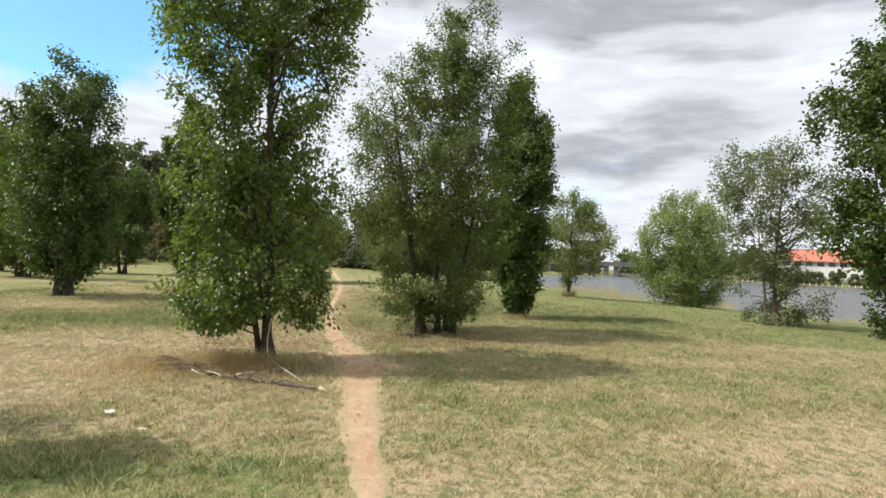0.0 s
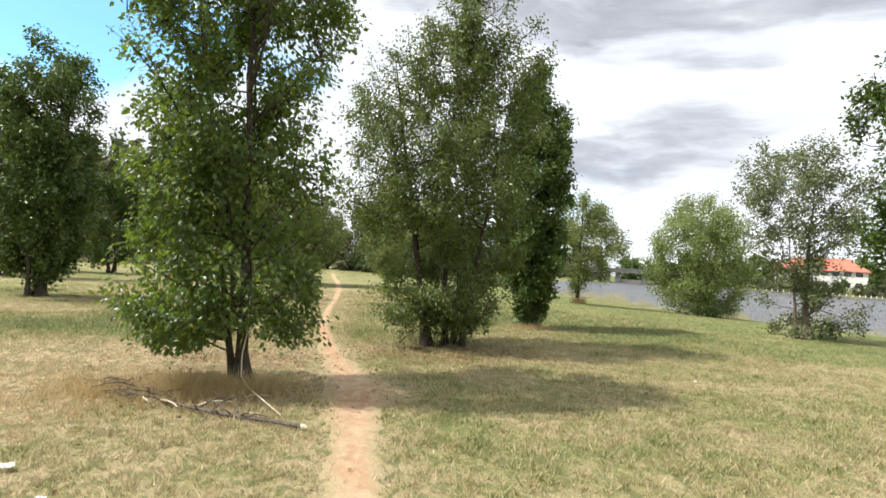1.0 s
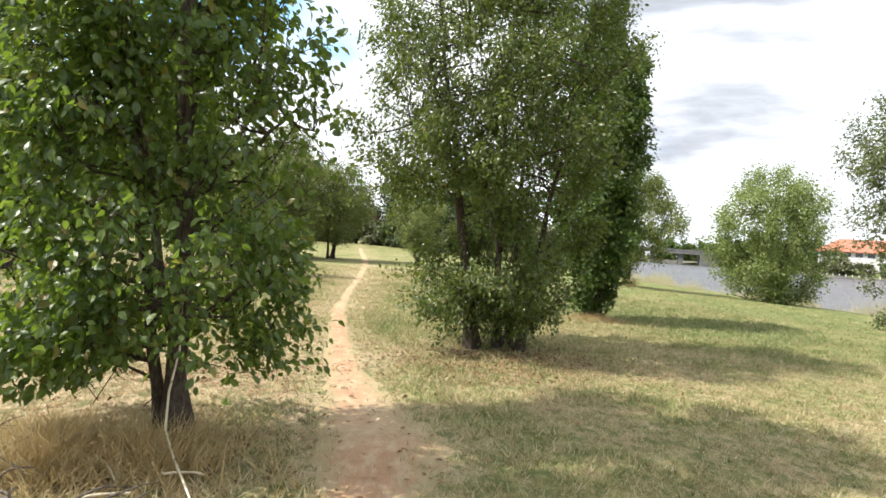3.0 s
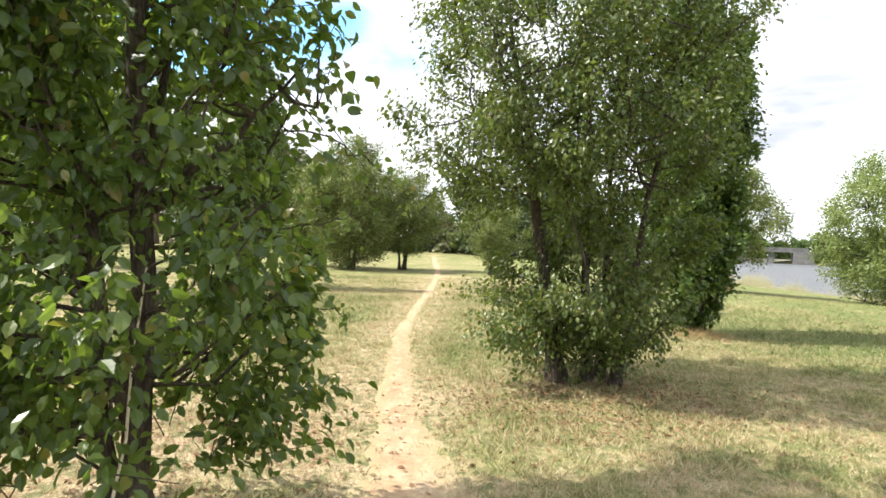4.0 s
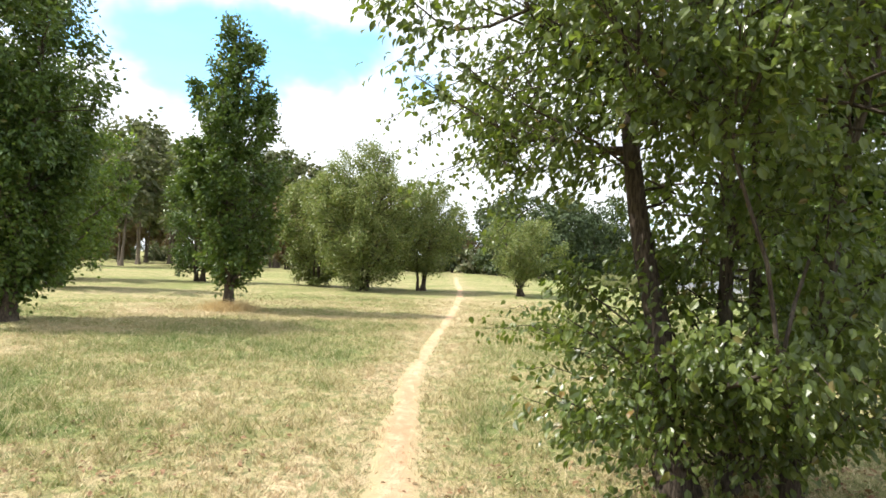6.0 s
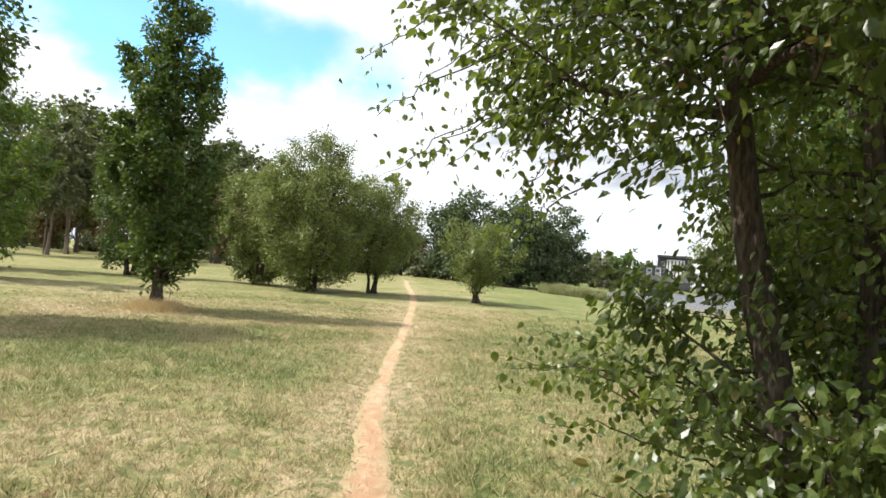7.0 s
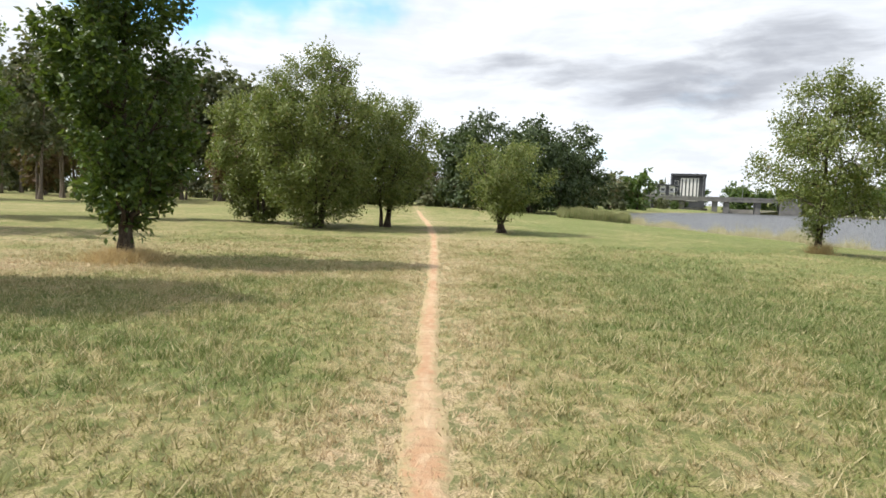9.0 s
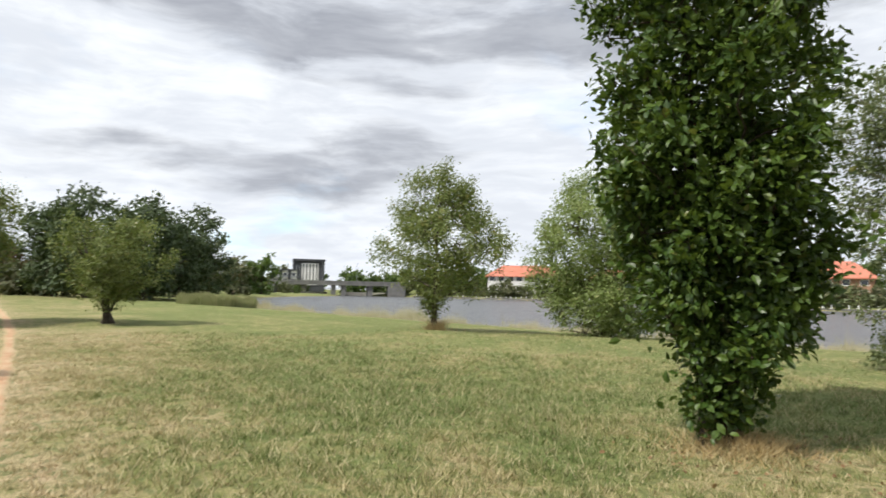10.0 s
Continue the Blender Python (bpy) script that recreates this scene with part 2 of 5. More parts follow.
TILE = make_plain("orange_roof_tile", (0.48, 0.165, 0.105), (0.55, 0.215, 0.145), 0.5, fine=7)
TILE_B = make_plain("blue_grey_roof", (0.16, 0.19, 0.25), (0.21, 0.24, 0.30), 0.5, fine=7)
BRICK = make_plain("brown_wall", (0.30, 0.17, 0.11), (0.38, 0.23, 0.15), 0.8, fine=9)
STEEL = make_plain("grey_steel", (0.32, 0.33, 0.34), (0.40, 0.41, 0.42), 2, rough=0.45, metal=0.6)
PAPER = make_plain("white_paper", (0.80, 0.79, 0.76), (0.86, 0.85, 0.83), 12)
GLASS, glass_nodes = material("window_glass")
finish(glass_nodes, (0.03, 0.035, 0.04), 0.06, specular=0.7)

# ---- geometry helpers ----


def hash01(ix, iy, iz, seed):
    h = (ix.astype(np.int64) * 374761393 + iy.astype(np.int64) * 668265263 + iz.astype(np.int64) * 1013904223 + seed * 974711) & 0xFFFFFFFF
    h = ((h ^ (h >> 13)) * 1274126177) & 0xFFFFFFFF
    h = ((h ^ (h >> 16)) * 1103515245) & 0xFFFFFFFF
    return ((h ^ (h >> 15)) & 0xFFFFFF) / float(0xFFFFFF)


def vnoise(x, y, z=0.0, seed=0):
    """Smooth value noise from 0 to 1."""
    x, y, z = np.broadcast_arrays(np.asarray(x, float), np.asarray(y, float), np.asarray(z, float))
    ix, iy, iz = np.floor(x), np.floor(y), np.floor(z)
    fx, fy, fz = (t * t * (3 - 2 * t) for t in (x - ix, y - iy, z - iz))
    total = 0.0
    for a in (0, 1):
        for b in (0, 1):
            for c in (0, 1):
                w = (fx if a else 1 - fx) * (fy if b else 1 - fy) * (fz if c else 1 - fz)
                total = total + w * hash01(ix + a, iy + b, iz + c, seed)
    return total


def mesh_from(name, verts, faces, mats, smooth=False, attributes=None):
    """A mesh from an array of corners and an array (or list) of faces."""
    me = bpy.data.meshes.new(name)
    if isinstance(faces, np.ndarray):
        count, k = faces.shape
        me.vertices.add(len(verts))
        me.vertices.foreach_set("co", np.asarray(verts, np.float32).ravel())
        me.loops.add(count * k)
        me.loops.foreach_set("vertex_index", faces.astype(np.int32).ravel())
        me.polygons.add(count)
        me.polygons.foreach_set("loop_start", np.arange(0, count * k, k, dtype=np.int32))
        me.update(calc_edges=True)
    else:
        me.from_pydata([tuple(v) for v in verts], [], faces)
    me.polygons.foreach_set("use_smooth", np.full(len(me.polygons), smooth))
    for key, values in (attributes or {}).items():
        me.attributes.new(key, "FLOAT", "POINT").data.foreach_set("value", np.asarray(values, np.float32))
    for m in mats if isinstance(mats, (list, tuple)) else [mats]:
        me.materials.append(m)
    return me


def part_mesh(name, verts, faces, mat, parent=None, label="", smooth=False, attributes=None):
    ob = new(name, mesh_from(name, verts, faces, mat, smooth, attributes))
    if parent is not None:
        ob.parent = parent
    return tagged(ob, label)


def part(name, bm, mat, parent=None, label=""):
    me = bpy.data.meshes.new(name)
    bm.to_mesh(me)
    bm.free()
    me.materials.append(mat)
    ob = new(name, me)
    if parent is not None:
        ob.parent = parent
    return tagged(ob, label)


def box(bm, x0, x1, y0, y1, z0, z1, bevel=0.0):
    made = bmesh.ops.create_cube(bm, size=1, matrix=Matrix.Translation(((x0 + x1) / 2, (y0 + y1) / 2, (z0 + z1) / 2)) @ Matrix.Diagonal((x1 - x0, y1 - y0, z1 - z0, 1)))
    if bevel:
        edges = {e for v in made["verts"] for e in v.link_edges}
        bmesh.ops.bevel(bm, geom=list(edges), offset=bevel, segments=1, affect="EDGES")
    return bm


def boxed(name, mat, parent, *sizes, label="", bevel=0.0):
    bm = bmesh.new()
    for s in sizes:
        box(bm, *s, bevel)
    return part(name, bm, mat, parent, label)


def thing(name, m, label, category, group="", kind=""):
    ob = new(name)
    ob.matrix_world = m
    ob.empty_display_size = 0.2
    return tagged(ob, label, category, group, kind)


def tube(points, radii, sides=7):
    """Corners and quads of a closed, tapering tube along points."""
    points, n = np.asarray(points, float), len(points)
    way = np.gradient(points, axis=0)
    way /= np.linalg.norm(way, axis=1)[:, None] + 1e-9
    ref = np.where(np.abs(way[:, 2:3]) > 0.9, np.array([[1.0, 0, 0]]), np.array([[0, 0, 1.0]]))
    ref = np.broadcast_to(ref[0], way.shape)
    a = np.cross(way, ref)
    a /= np.linalg.norm(a, axis=1)[:, None] + 1e-9
    b = np.cross(way, a)
    turn = np.linspace(0, 2 * np.pi, sides, endpoint=False)
    ring = a[:, None] * np.cos(turn)[None, :, None] + b[:, None] * np.sin(turn)[None, :, None]
    verts = (points[:, None] + ring * np.asarray(radii)[:, None, None]).reshape(-1, 3)
    i, j = np.meshgrid(np.arange(n - 1), np.arange(sides), indexing="ij")
    k = (j + 1) % sides
    return verts, np.stack([i * sides + j, i * sides + k, (i + 1) * sides + k, (i + 1) * sides + j], -1).reshape(-1, 4)


def join(pieces):
    verts, faces, base = [], [], 0
    for v, f in pieces:
        verts.append(v)
        faces.append(f + base)
        base += len(v)
    return np.concatenate(verts), np.concatenate(faces)


def unit(v):
    return v / (np.linalg.norm(v, axis=-1, keepdims=True) + 1e-9)


def leaf_mesh(at, axis, face, length, width, fine):
    """Corners and triangles of many folded leaves."""
    side = unit(np.cross(axis, face))
    face = np.cross(side, axis)
    l, w = length[:, None], width[:, None]
    count = len(at)
    if fine:
        near, far = at + axis * l * 0.30 + face * w * 0.13, at + axis * l * 0.66 + face * w * 0.10
        corners = [at, near - side * w * 0.45, far - side * w * 0.44, at + axis * l - face * l * 0.14, far + side * w * 0.44, near + side * w * 0.45, at + axis * l * 0.48]
        tris = [(0, 6, 1), (1, 6, 2), (2, 6, 3), (3, 6, 4), (4, 6, 5), (5, 6, 0)]
    else:
        mid = at + axis * l * 0.45 + face * w * 0.15
        corners = [at, mid - side * w / 2, at + axis * l, mid + side * w / 2]
        tris = [(0, 2, 1), (0, 3, 2)]
    k = len(corners)
    verts = np.stack(corners, 1).reshape(-1, 3)
    faces = (np.arange(count)[:, None, None] * k + np.array(tris)[None]).reshape(-1, 3)
    return verts, faces


# ---- the lie of the land ----
LAKE = -0.9
SHORE_Y = np.array([-400, 0, 28, 34, 44, 54, 72, 92, 105, 115, 170, 215, 258, 700.0])
SHORE_X = np.array([36, 28, 26.5, 25, 22.5, 20.5, 17.3, 16.3, 18, 21.5, 36, 62, 92, 330.0])
FAR_Y = np.array([-400, 60, 89, 150, 191, 230, 250, 258, 700.0])
FAR_X = np.array([120, 132, 136, 150, 146, 130, 115, 104, 345.0])
TRAIL_Y = np.array([-60, 0, 3.8, 4.8, 7.0, 9.5, 11.0, 13.2, 15.2, 17.1, 18.7, 21.7, 26.5, 29, 37, 45.5, 57.5, 75, 100.0])
TRAIL_X = np.array([-0.2, -0.45, -0.55, -0.63, -0.75, -0.9, -1.2, -1.50, -1.79, -2.02, -2.16, -2.29, -2.49, -2.62, -3.05, -3.7, -4.9, -6.5, -9.0])


def shore_depth(x, y):
    """About how far inside the lake a place lies; negative on land."""
    near = np.interp(y, SHORE_Y, SHORE_X) + 0.8 * (vnoise(np.asarray(y) * 0.25, 3.0, seed=5) - 0.5)
    return np.minimum(x - near, np.interp(y, FAR_Y, FAR_X) - x)


def trail_x(y):
    return np.interp(y, TRAIL_Y, TRAIL_X)


def land(x, y):
    x, y = np.asarray(x, float), np.asarray(y, float)
    d = shore_depth(x, y)
    far_side = x > (np.interp(y, SHORE_Y, SHORE_X) + np.interp(y, FAR_Y, FAR_X)) / 2
    dry = np.where(far_side, np.minimum(-d * 0.12, 2.5) + LAKE + 0.35, LAKE * np.exp(np.minimum(d, 0) / 6.0))
    z = np.where(d > 0, LAKE - np.minimum(d * 0.2, 1.5), dry)
    near = np.exp(-((x + 1) ** 2 + (y - 18) ** 2) / 60 ** 2)
    z = z + near * (0.10 * (vnoise(x * 0.22, y * 0.22, seed=1) - 0.5) + 0.035 * (vnoise(x * 1.3, y * 1.3, seed=2) - 0.5))
    return z - 0.02 * np.exp(-((x - trail_x(y)) / 0.3) ** 2)


def spot(x, y, cx, cy, rx, ry):
    return np.exp(-((x - cx) / rx) ** 2 - ((y - cy) / ry) ** 2)


def dryness(x, y):
    """0 lush, 1 parched: worn by the trail and at some trunks, greener in hand-placed spots and by the lake."""
    v = 0.46 + 0.32 * (vnoise(x * 0.3, y * 0.3, seed=11) - 0.5) + 0.42 * (vnoise(x * 0.95, y * 0.95, seed=12) - 0.5) + 0.35 * (vnoise(x * 2.7, y * 2.7, seed=13) - 0.5)
    v += 0.30 * np.exp(-((x - trail_x(y)) / 0.7) ** 2)
    v += 0.45 * spot(x, y, -5.0, 9.0, 3.0, 2.6) + 0.55 * spot(x, y, 4.2, 5.3, 2.0, 0.9) + 0.25 * spot(x, y, -9.0, 17.5, 5, 1.5)
    v += 0.25 * spot(x, y, -3.6, 13.5, 1.6, 3.0) + 0.30 * spot(x, y, -8.0, 25.2, 3.2, 1.2) + 0.3 * spot(x, y, -3.9, 16.5, 1.4, 1.2)
    v += 0.22 * spot(x, y, 3.5, 18.5, 2.0, 1.5) + 0.2 * spot(x, y, 6.5, 12.0, 4, 2.5)
    v -= 0.38 * spot(x, y, -7.5, 14.0, 3.2, 1.4) + 0.20 * spot(x, y, 1.8, 25.0, 3.0, 6.0) + 0.42 * spot(x, y, -2.2, 4.3, 1.3, 0.6) + 0.2 * spot(x, y, -5.0, 19.5, 2.4, 1.4) + 0.16 * spot(x, y, -4.6, 17.5, 3.0, 3.0)
    v -= 0.08 * spot(x, y, -4.2, 19.5, 3.2, 3.0) + 0.06 * spot(x, y, 2.0, 19.5, 2.2, 3.2)
    v += 0.14 * spot(x, y, -2.8, 11.6, 1.5, 1.8)
    v += 0.24 * spot(x, y, -3.7, 7.8, 2.2, 2.6) + 0.12 * spot(x, y, 0.9, 4.5, 1.2, 2.0)
    v += 0.30 * spot(x, y, -3.4, 15.3, 0.9, 0.5) + 0.25 * spot(x, y, -5.2, 6.6, 2.0, 1.0) + 0.2 * spot(x, y, 3.2, 4.2, 0.9, 0.35)
    v -= 0.25 * np.clip((x + 0.3) / 1.5, 0, 1) * np.clip((y - 14) / 4, 0, 1) + 0.06 * np.clip((x - 3) / 8, 0, 1) + 0.10 * np.clip((y - 30) / 20, 0, 1)
    v += 0.5 * np.exp(-(np.minimum(shore_depth(x, y), 0) / 1.6) ** 2)
    return np.clip(v, 0, 1)


def axis(stops):
    """Coordinates along one axis: (from, to, step) stretches."""
    out = [np.arange(a, b, s) for a, b, s in stops]
    return np.concatenate(out)


def build_ground():
    xs = axis([(-1500, -300, 150), (-300, -60, 20), (-60, -16, 3), (-16, -5, 0.4), (-5, 5, 0.16), (5, 30, 0.45), (30, 160, 4), (160, 400, 16), (400, 2001, 200)])
    ys = axis([(-400, -40, 40), (-40, -4, 3), (-4, 34, 0.25), (34, 70, 0.6), (70, 290, 3.5), (290, 500, 20), (500, 3001, 250)])
    gx, gy = np.meshgrid(xs, ys, indexing="ij")
    gz = land(gx, gy)
    i, j = np.meshgrid(np.arange(len(xs) - 1), np.arange(len(ys) - 1), indexing="ij")
    n = len(ys)
    faces = np.stack([i * n + j, (i + 1) * n + j, (i + 1) * n + j + 1, i * n + j + 1], -1).reshape(-1, 4)
    verts = np.stack([gx, gy, gz], -1).reshape(-1, 3)
    ob = part_mesh("ground", verts, faces, TURF, smooth=True, attributes={"dry": dryness(gx, gy).ravel()})
    tagged(ob, "open park lawn, half green and half parched straw", "ground", kind="structure")


def build_trail():
    ys = np.concatenate([np.arange(-8, 34, 0.07), np.arange(34, 78, 0.3)])
    u = np.linspace(-1, 1, 11)
    half = np.interp(ys, [-8, 4, 7, 9, 10.5, 13, 16, 22, 30, 60], [0.15, 0.16, 0.21, 0.34, 0.32, 0.22, 0.15, 0.11, 0.13, 0.2])
    left = half * (1 + 0.6 * (vnoise(ys * 1.3, 0.0, seed=21) - 0.5) + 0.4 * (vnoise(ys * 6, 0.0, seed=22) - 0.5))
    right = half * (1 + 0.6 * (vnoise(ys * 1.1, 4.0, seed=23) - 0.5) + 0.4 * (vnoise(ys * 5, 4.0, seed=24) - 0.5))
    right = right + 0.22 * np.exp(-((ys - 9.2) / 0.9) ** 2)
    off = np.where(u[None] < 0, left[:, None], right[:, None]) * u[None] * 1.25
    x = trail_x(ys)[:, None] + off
    y = np.broadcast_to(ys[:, None], x.shape)
    z = land(x, y) + 0.014 - 0.03 * np.abs(u[None]) ** 3 + 0.008 * (vnoise(x * 12, y * 9, seed=25) - 0.5)
    n = len(u)
    i, j = np.meshgrid(np.arange(len(ys) - 1), np.arange(n - 1), indexing="ij")
    faces = np.stack([i * n + j, i * n + j + 1, (i + 1) * n + j + 1, (i + 1) * n + j], -1).reshape(-1, 4)
    ob = part_mesh("dirt_path", np.stack([x, y, z], -1).reshape(-1, 3), faces, DIRT, smooth=True, attributes={"edge": np.broadcast_to(np.abs(u)[None], x.shape).ravel()})
    tagged(ob, "narrow foot-worn path of pale orange dirt through the lawn", "path", kind="structure")


def build_lake():
    verts = np.array([(10, -400, LAKE), (420, -400, LAKE), (420, 720, LAKE), (10, 720, LAKE)], float)
    ob = part_mesh("water", verts, np.array([[0, 1, 2, 3]]), WATER)
    tagged(ob, "grey rippled lake water under a cloudy sky", "lake", kind="structure")


build_ground()
build_trail()
build_lake()

# ---- trees ----
CORRIDOR_Y = np.array([-5, 0, 5, 9, 11, 13, 16.0])
CORRIDOR_X = np.array([-0.5, -0.52, -0.6, -0.75, -1.3, -1.7, -1.78])


def clear_of_walk(p, reach=0.5):
    """Leaves keep out of the way of a walker."""
    gap = np.abs(p[:, 0] - np.interp(p[:, 1], CORRIDOR_Y, CORRIDOR_X))
    return ~((gap < reach) & (np.abs(p[:, 2] - 1.55) < reach + 0.05) & (p[:, 1] < 17.5))


def crown_points(rng, count, profile, shift, gap, seed, inner=0.42):
    """Places of twig ends inside an uneven crown with holes. profile: rows (height, radius)."""
    zs, rs = np.array(profile, float).T
    sx, sy = np.array([s[1] for s in shift]), np.array([s[2] for s in shift])
    sz = np.array([s[0] for s in shift])
    found, have = [], 0
    while have < count:
        n = count * 4
        z = rng.uniform(zs[0], zs[-1], n)
        keep = rng.random(n) < (np.interp(z, zs, rs) / rs.max()) ** 1.4
        z = z[keep]
        turn, r = rng.uniform(0, 2 * np.pi, len(z)), rng.random(len(z)) ** inner
        lump = 0.66 + 0.52 * vnoise(np.cos(turn) * 1.7 + 9, np.sin(turn) * 1.7 + 9, z * 0.85, seed)
        rad = np.interp(z, zs, rs) * lump * r
        p = np.stack([np.interp(z, sz, sx) + rad * np.cos(turn), np.interp(z, sz, sy) + rad * np.sin(turn), z + 0.25 * (lump - 1)], 1)
        hole = 0.65 * vnoise(p[:, 0] * 1.3, p[:, 1] * 1.3, p[:, 2] * 1.15, seed + 7) + 0.35 * vnoise(p[:, 0] * 3.1, p[:, 1] * 3.1, p[:, 2] * 2.7, seed + 8)
        p = p[hole > gap]
        found.append(p)
        have += len(p)
    return np.concatenate(found)[:count]


def curve(a, b, steps, bend, rng):
    """A slightly crooked line from a to b that rises first."""
    t = np.linspace(0, 1, steps)[:, None]
    p = a + (b - a) * t
    p[:, 2] += bend * np.sin(np.pi * t[:, 0]) * np.linalg.norm(b - a)
    p[1:-1] += rng.normal(0, 0.02 * np.linalg.norm(b - a), (steps - 2, 3)) * np.array([1, 1, 0.4])
    return p


LEAF_SHAPES = {}


def single_leaf(mat):
    """One leaf blade with its stalk, shared by the leaves that hang nearest the trail."""
    if mat.name not in LEAF_SHAPES:
        v = [(0, 0, 0), (0.0, 0.28, 0), (-0.21, 0.36, 0.06), (-0.31, 0.57, 0.10), (-0.23, 0.86, 0.04), (0, 1.2, -0.16), (0.23, 0.86, 0.04), (0.31, 0.57, 0.10), (0.21, 0.36, 0.06), (0, 0.62, 0), (0, 0.84, -0.02), (-0.012, 0, 0), (0.012, 0.28, 0)]
        f = [(1, 9, 3, 2), (3, 9, 10, 4), (4, 10, 5), (1, 8, 7, 9), (9, 7, 6, 10), (10, 6, 5), (11, 0, 12, 1)]
        LEAF_SHAPES[mat.name] = mesh_from("leaf", v, f, mat, smooth=True)
    return LEAF_SHAPES[mat.name]


def make_tree(name, label, x, y, profile, shift=((0, 0, 0), (9, 0, 0)), stems=1, stem_r=0.1, lean=0.1, spread=0.5, limbs=14, twigs=800, per=24, leaf=0.07, leaf_mat=None, bark=None, gap=0.33, sprays=90, spray_len=0.9, upright=0.9, seed=1, fine=False, droop=0.5, cloud=0.085, singles=0, inner=0.42, group="park trees", boughs=True, stem_tops=None, base_z=None, rise=0.9, bare=None, stem_feet=None):
    rng = np.random.default_rng(seed)
    z0 = float(land(x, y)) - 0.03 if base_z is None else base_z
    tree = thing(name, pose(x, y, z0), label, "tree", group)
    top = profile[-1][0]
    sz = np.array([s[0] for s in shift])
    sx, sy = np.array([s[1] for s in shift]), np.array([s[2] for s in shift])
    nodes, sizes = [], []
    # leafy sprays: short upright boughs that carry the twigs in clumps
    heart = crown_points(rng, sprays, profile, shift, gap, seed * 13 + 3, inner)
    core = np.stack([np.interp(heart[:, 2], sz, sx), np.interp(heart[:, 2], sz, sy), heart[:, 2]], 1)
    spray_way = unit(unit(heart - core) * (1.25 - 0.5 * upright) + np.array([0, 0, upright]) + rng.normal(0, 0.3, (sprays, 3)))
    spray_run = spray_len * rng.uniform(0.55, 1.2, sprays)
    foot_at = heart - spray_way * (spray_run * 0.6)[:, None]
    foot_at[:, 2] = np.maximum(foot_at[:, 2], profile[0][0])
    which = rng.integers(0, sprays, twigs)
    t = rng.random(twigs) ** 0.8
    starts = foot_at[which] + spray_way[which] * (spray_run[which] * np.maximum(t - 0.2, 0))[:, None]
    ends = foot_at[which] + spray_way[which] * (spray_run[which] * t)[:, None] + rng.normal(0, 1, (twigs, 3)) * (spray_len * (0.20 - 0.12 * t))[:, None]
    ends[:, 2] = np.maximum(ends[:, 2], profile[0][0] * 0.7)
    ok = clear_of_walk(ends + np.array([x, y, z0]))
    if bare is not None:
        ok &= rng.random(len(ends)) > bare(ends)
    ends, starts = ends[ok], starts[ok]
    # main stems
    for k in range(stems):
        turn = 2 * np.pi * k / stems + rng.uniform(-0.4, 0.4)
        h = top * (0.9 if k == 0 else rng.uniform(0.55, 0.82))
        foot = np.array([math.cos(turn), math.sin(turn), 0]) * (stem_r * 1.3 if stems > 1 else 0)
        if stem_feet is not None and k < len(stem_feet):
            foot = np.array((*stem_feet[k], 0.0))
        goal = np.array([np.interp(h, sz, sx) + math.cos(turn) * spread * (stems > 1), np.interp(h, sz, sy) + math.sin(turn) * spread * (stems > 1), h])
        if stem_tops is not None and k < len(stem_tops):
            goal = np.array(stem_tops[k], float)
        t = np.linspace(0, 1, 16)
        path = foot + (goal - foot) * np.stack([t ** (1 + lean), t ** (1 + lean), t], 1)
        path[1:] += (rng.normal(0, 0.035, (15, 3)) * np.array([1, 1, 0])).cumsum(0) * 0.6
        thick = stem_r * (1.0 if k == 0 else 0.6)
        radii = thick * (1 - 0.93 * t ** 0.8) * (1 + 0.55 * np.exp(-t * goal[2] / 0.14))
        v, f = tube(path, radii, 10 if fine else 7)
        part_mesh("trunk", v, f, bark, tree, smooth=True)
        dense = np.stack([np.interp(np.linspace(0.08, 1, 40), t, path[:, c]) for c in range(3)], 1)
        nodes.append(dense)
        sizes.append(np.interp(np.linspace(0.08, 1, 40), t, radii))
    # limbs to outer places of the crown
    stem_nodes, stem_sizes = np.concatenate(nodes), np.concatenate(sizes)
    for p in heart[rng.permutation(sprays)[:limbs]]:
        out = np.hypot(*(stem_nodes[:, :2] - p[:2]).T)
        cost = np.abs(stem_nodes[:, 2] - (p[2] - rise * out)) + 0.6 * out
        k = int(np.argmin(cost))
        a = stem_nodes[k]
        b = a + (p - a) * 0.92
        path = curve(a, b, 8, -0.05, rng)
        if not clear_of_walk(path + np.array([x, y, z0]), 0.4).all() or (bare is not None and bare(path).max() > 0.5):
            continue
        r0 = min(stem_sizes[k] * 0.6, stem_r * 0.4) + 0.004
        radii = np.linspace(r0, 0.005, 8)
        v, f = tube(path, radii, 6)
        part_mesh("limb", v, f, bark, tree, smooth=True)
        nodes.append(path[1:])
        sizes.append(radii[1:])
    nodes, sizes = np.concatenate(nodes), np.concatenate(sizes)
    # boughs of the sprays, and twigs
    pieces = []
    for a, way, run in zip(foot_at, spray_way, spray_run) if boughs else ():
        d = a - nodes
        if bare is not None and bare(np.array([a, a + way * run])).max() > 0.5:
            continue
        root = nodes[int(np.argmin(np.linalg.norm(d, axis=1) + 0.8 * np.maximum(0, 0.05 - d[:, 2])))]
        line = np.stack([root, (root + a) / 2 + rng.normal(0, 0.03, 3), a, a + way * run * 0.5, a + way * run])
        pieces.append(tube(line, np.array((1.0, 0.85, 0.7, 0.45, 0.2)) * (0.013 if fine else 0.016), 4 if fine else 3))
    if fine:
        pieces += [tube(np.stack([a, b]), (0.004, 0.002), 3) for a, b in zip(starts, ends)]
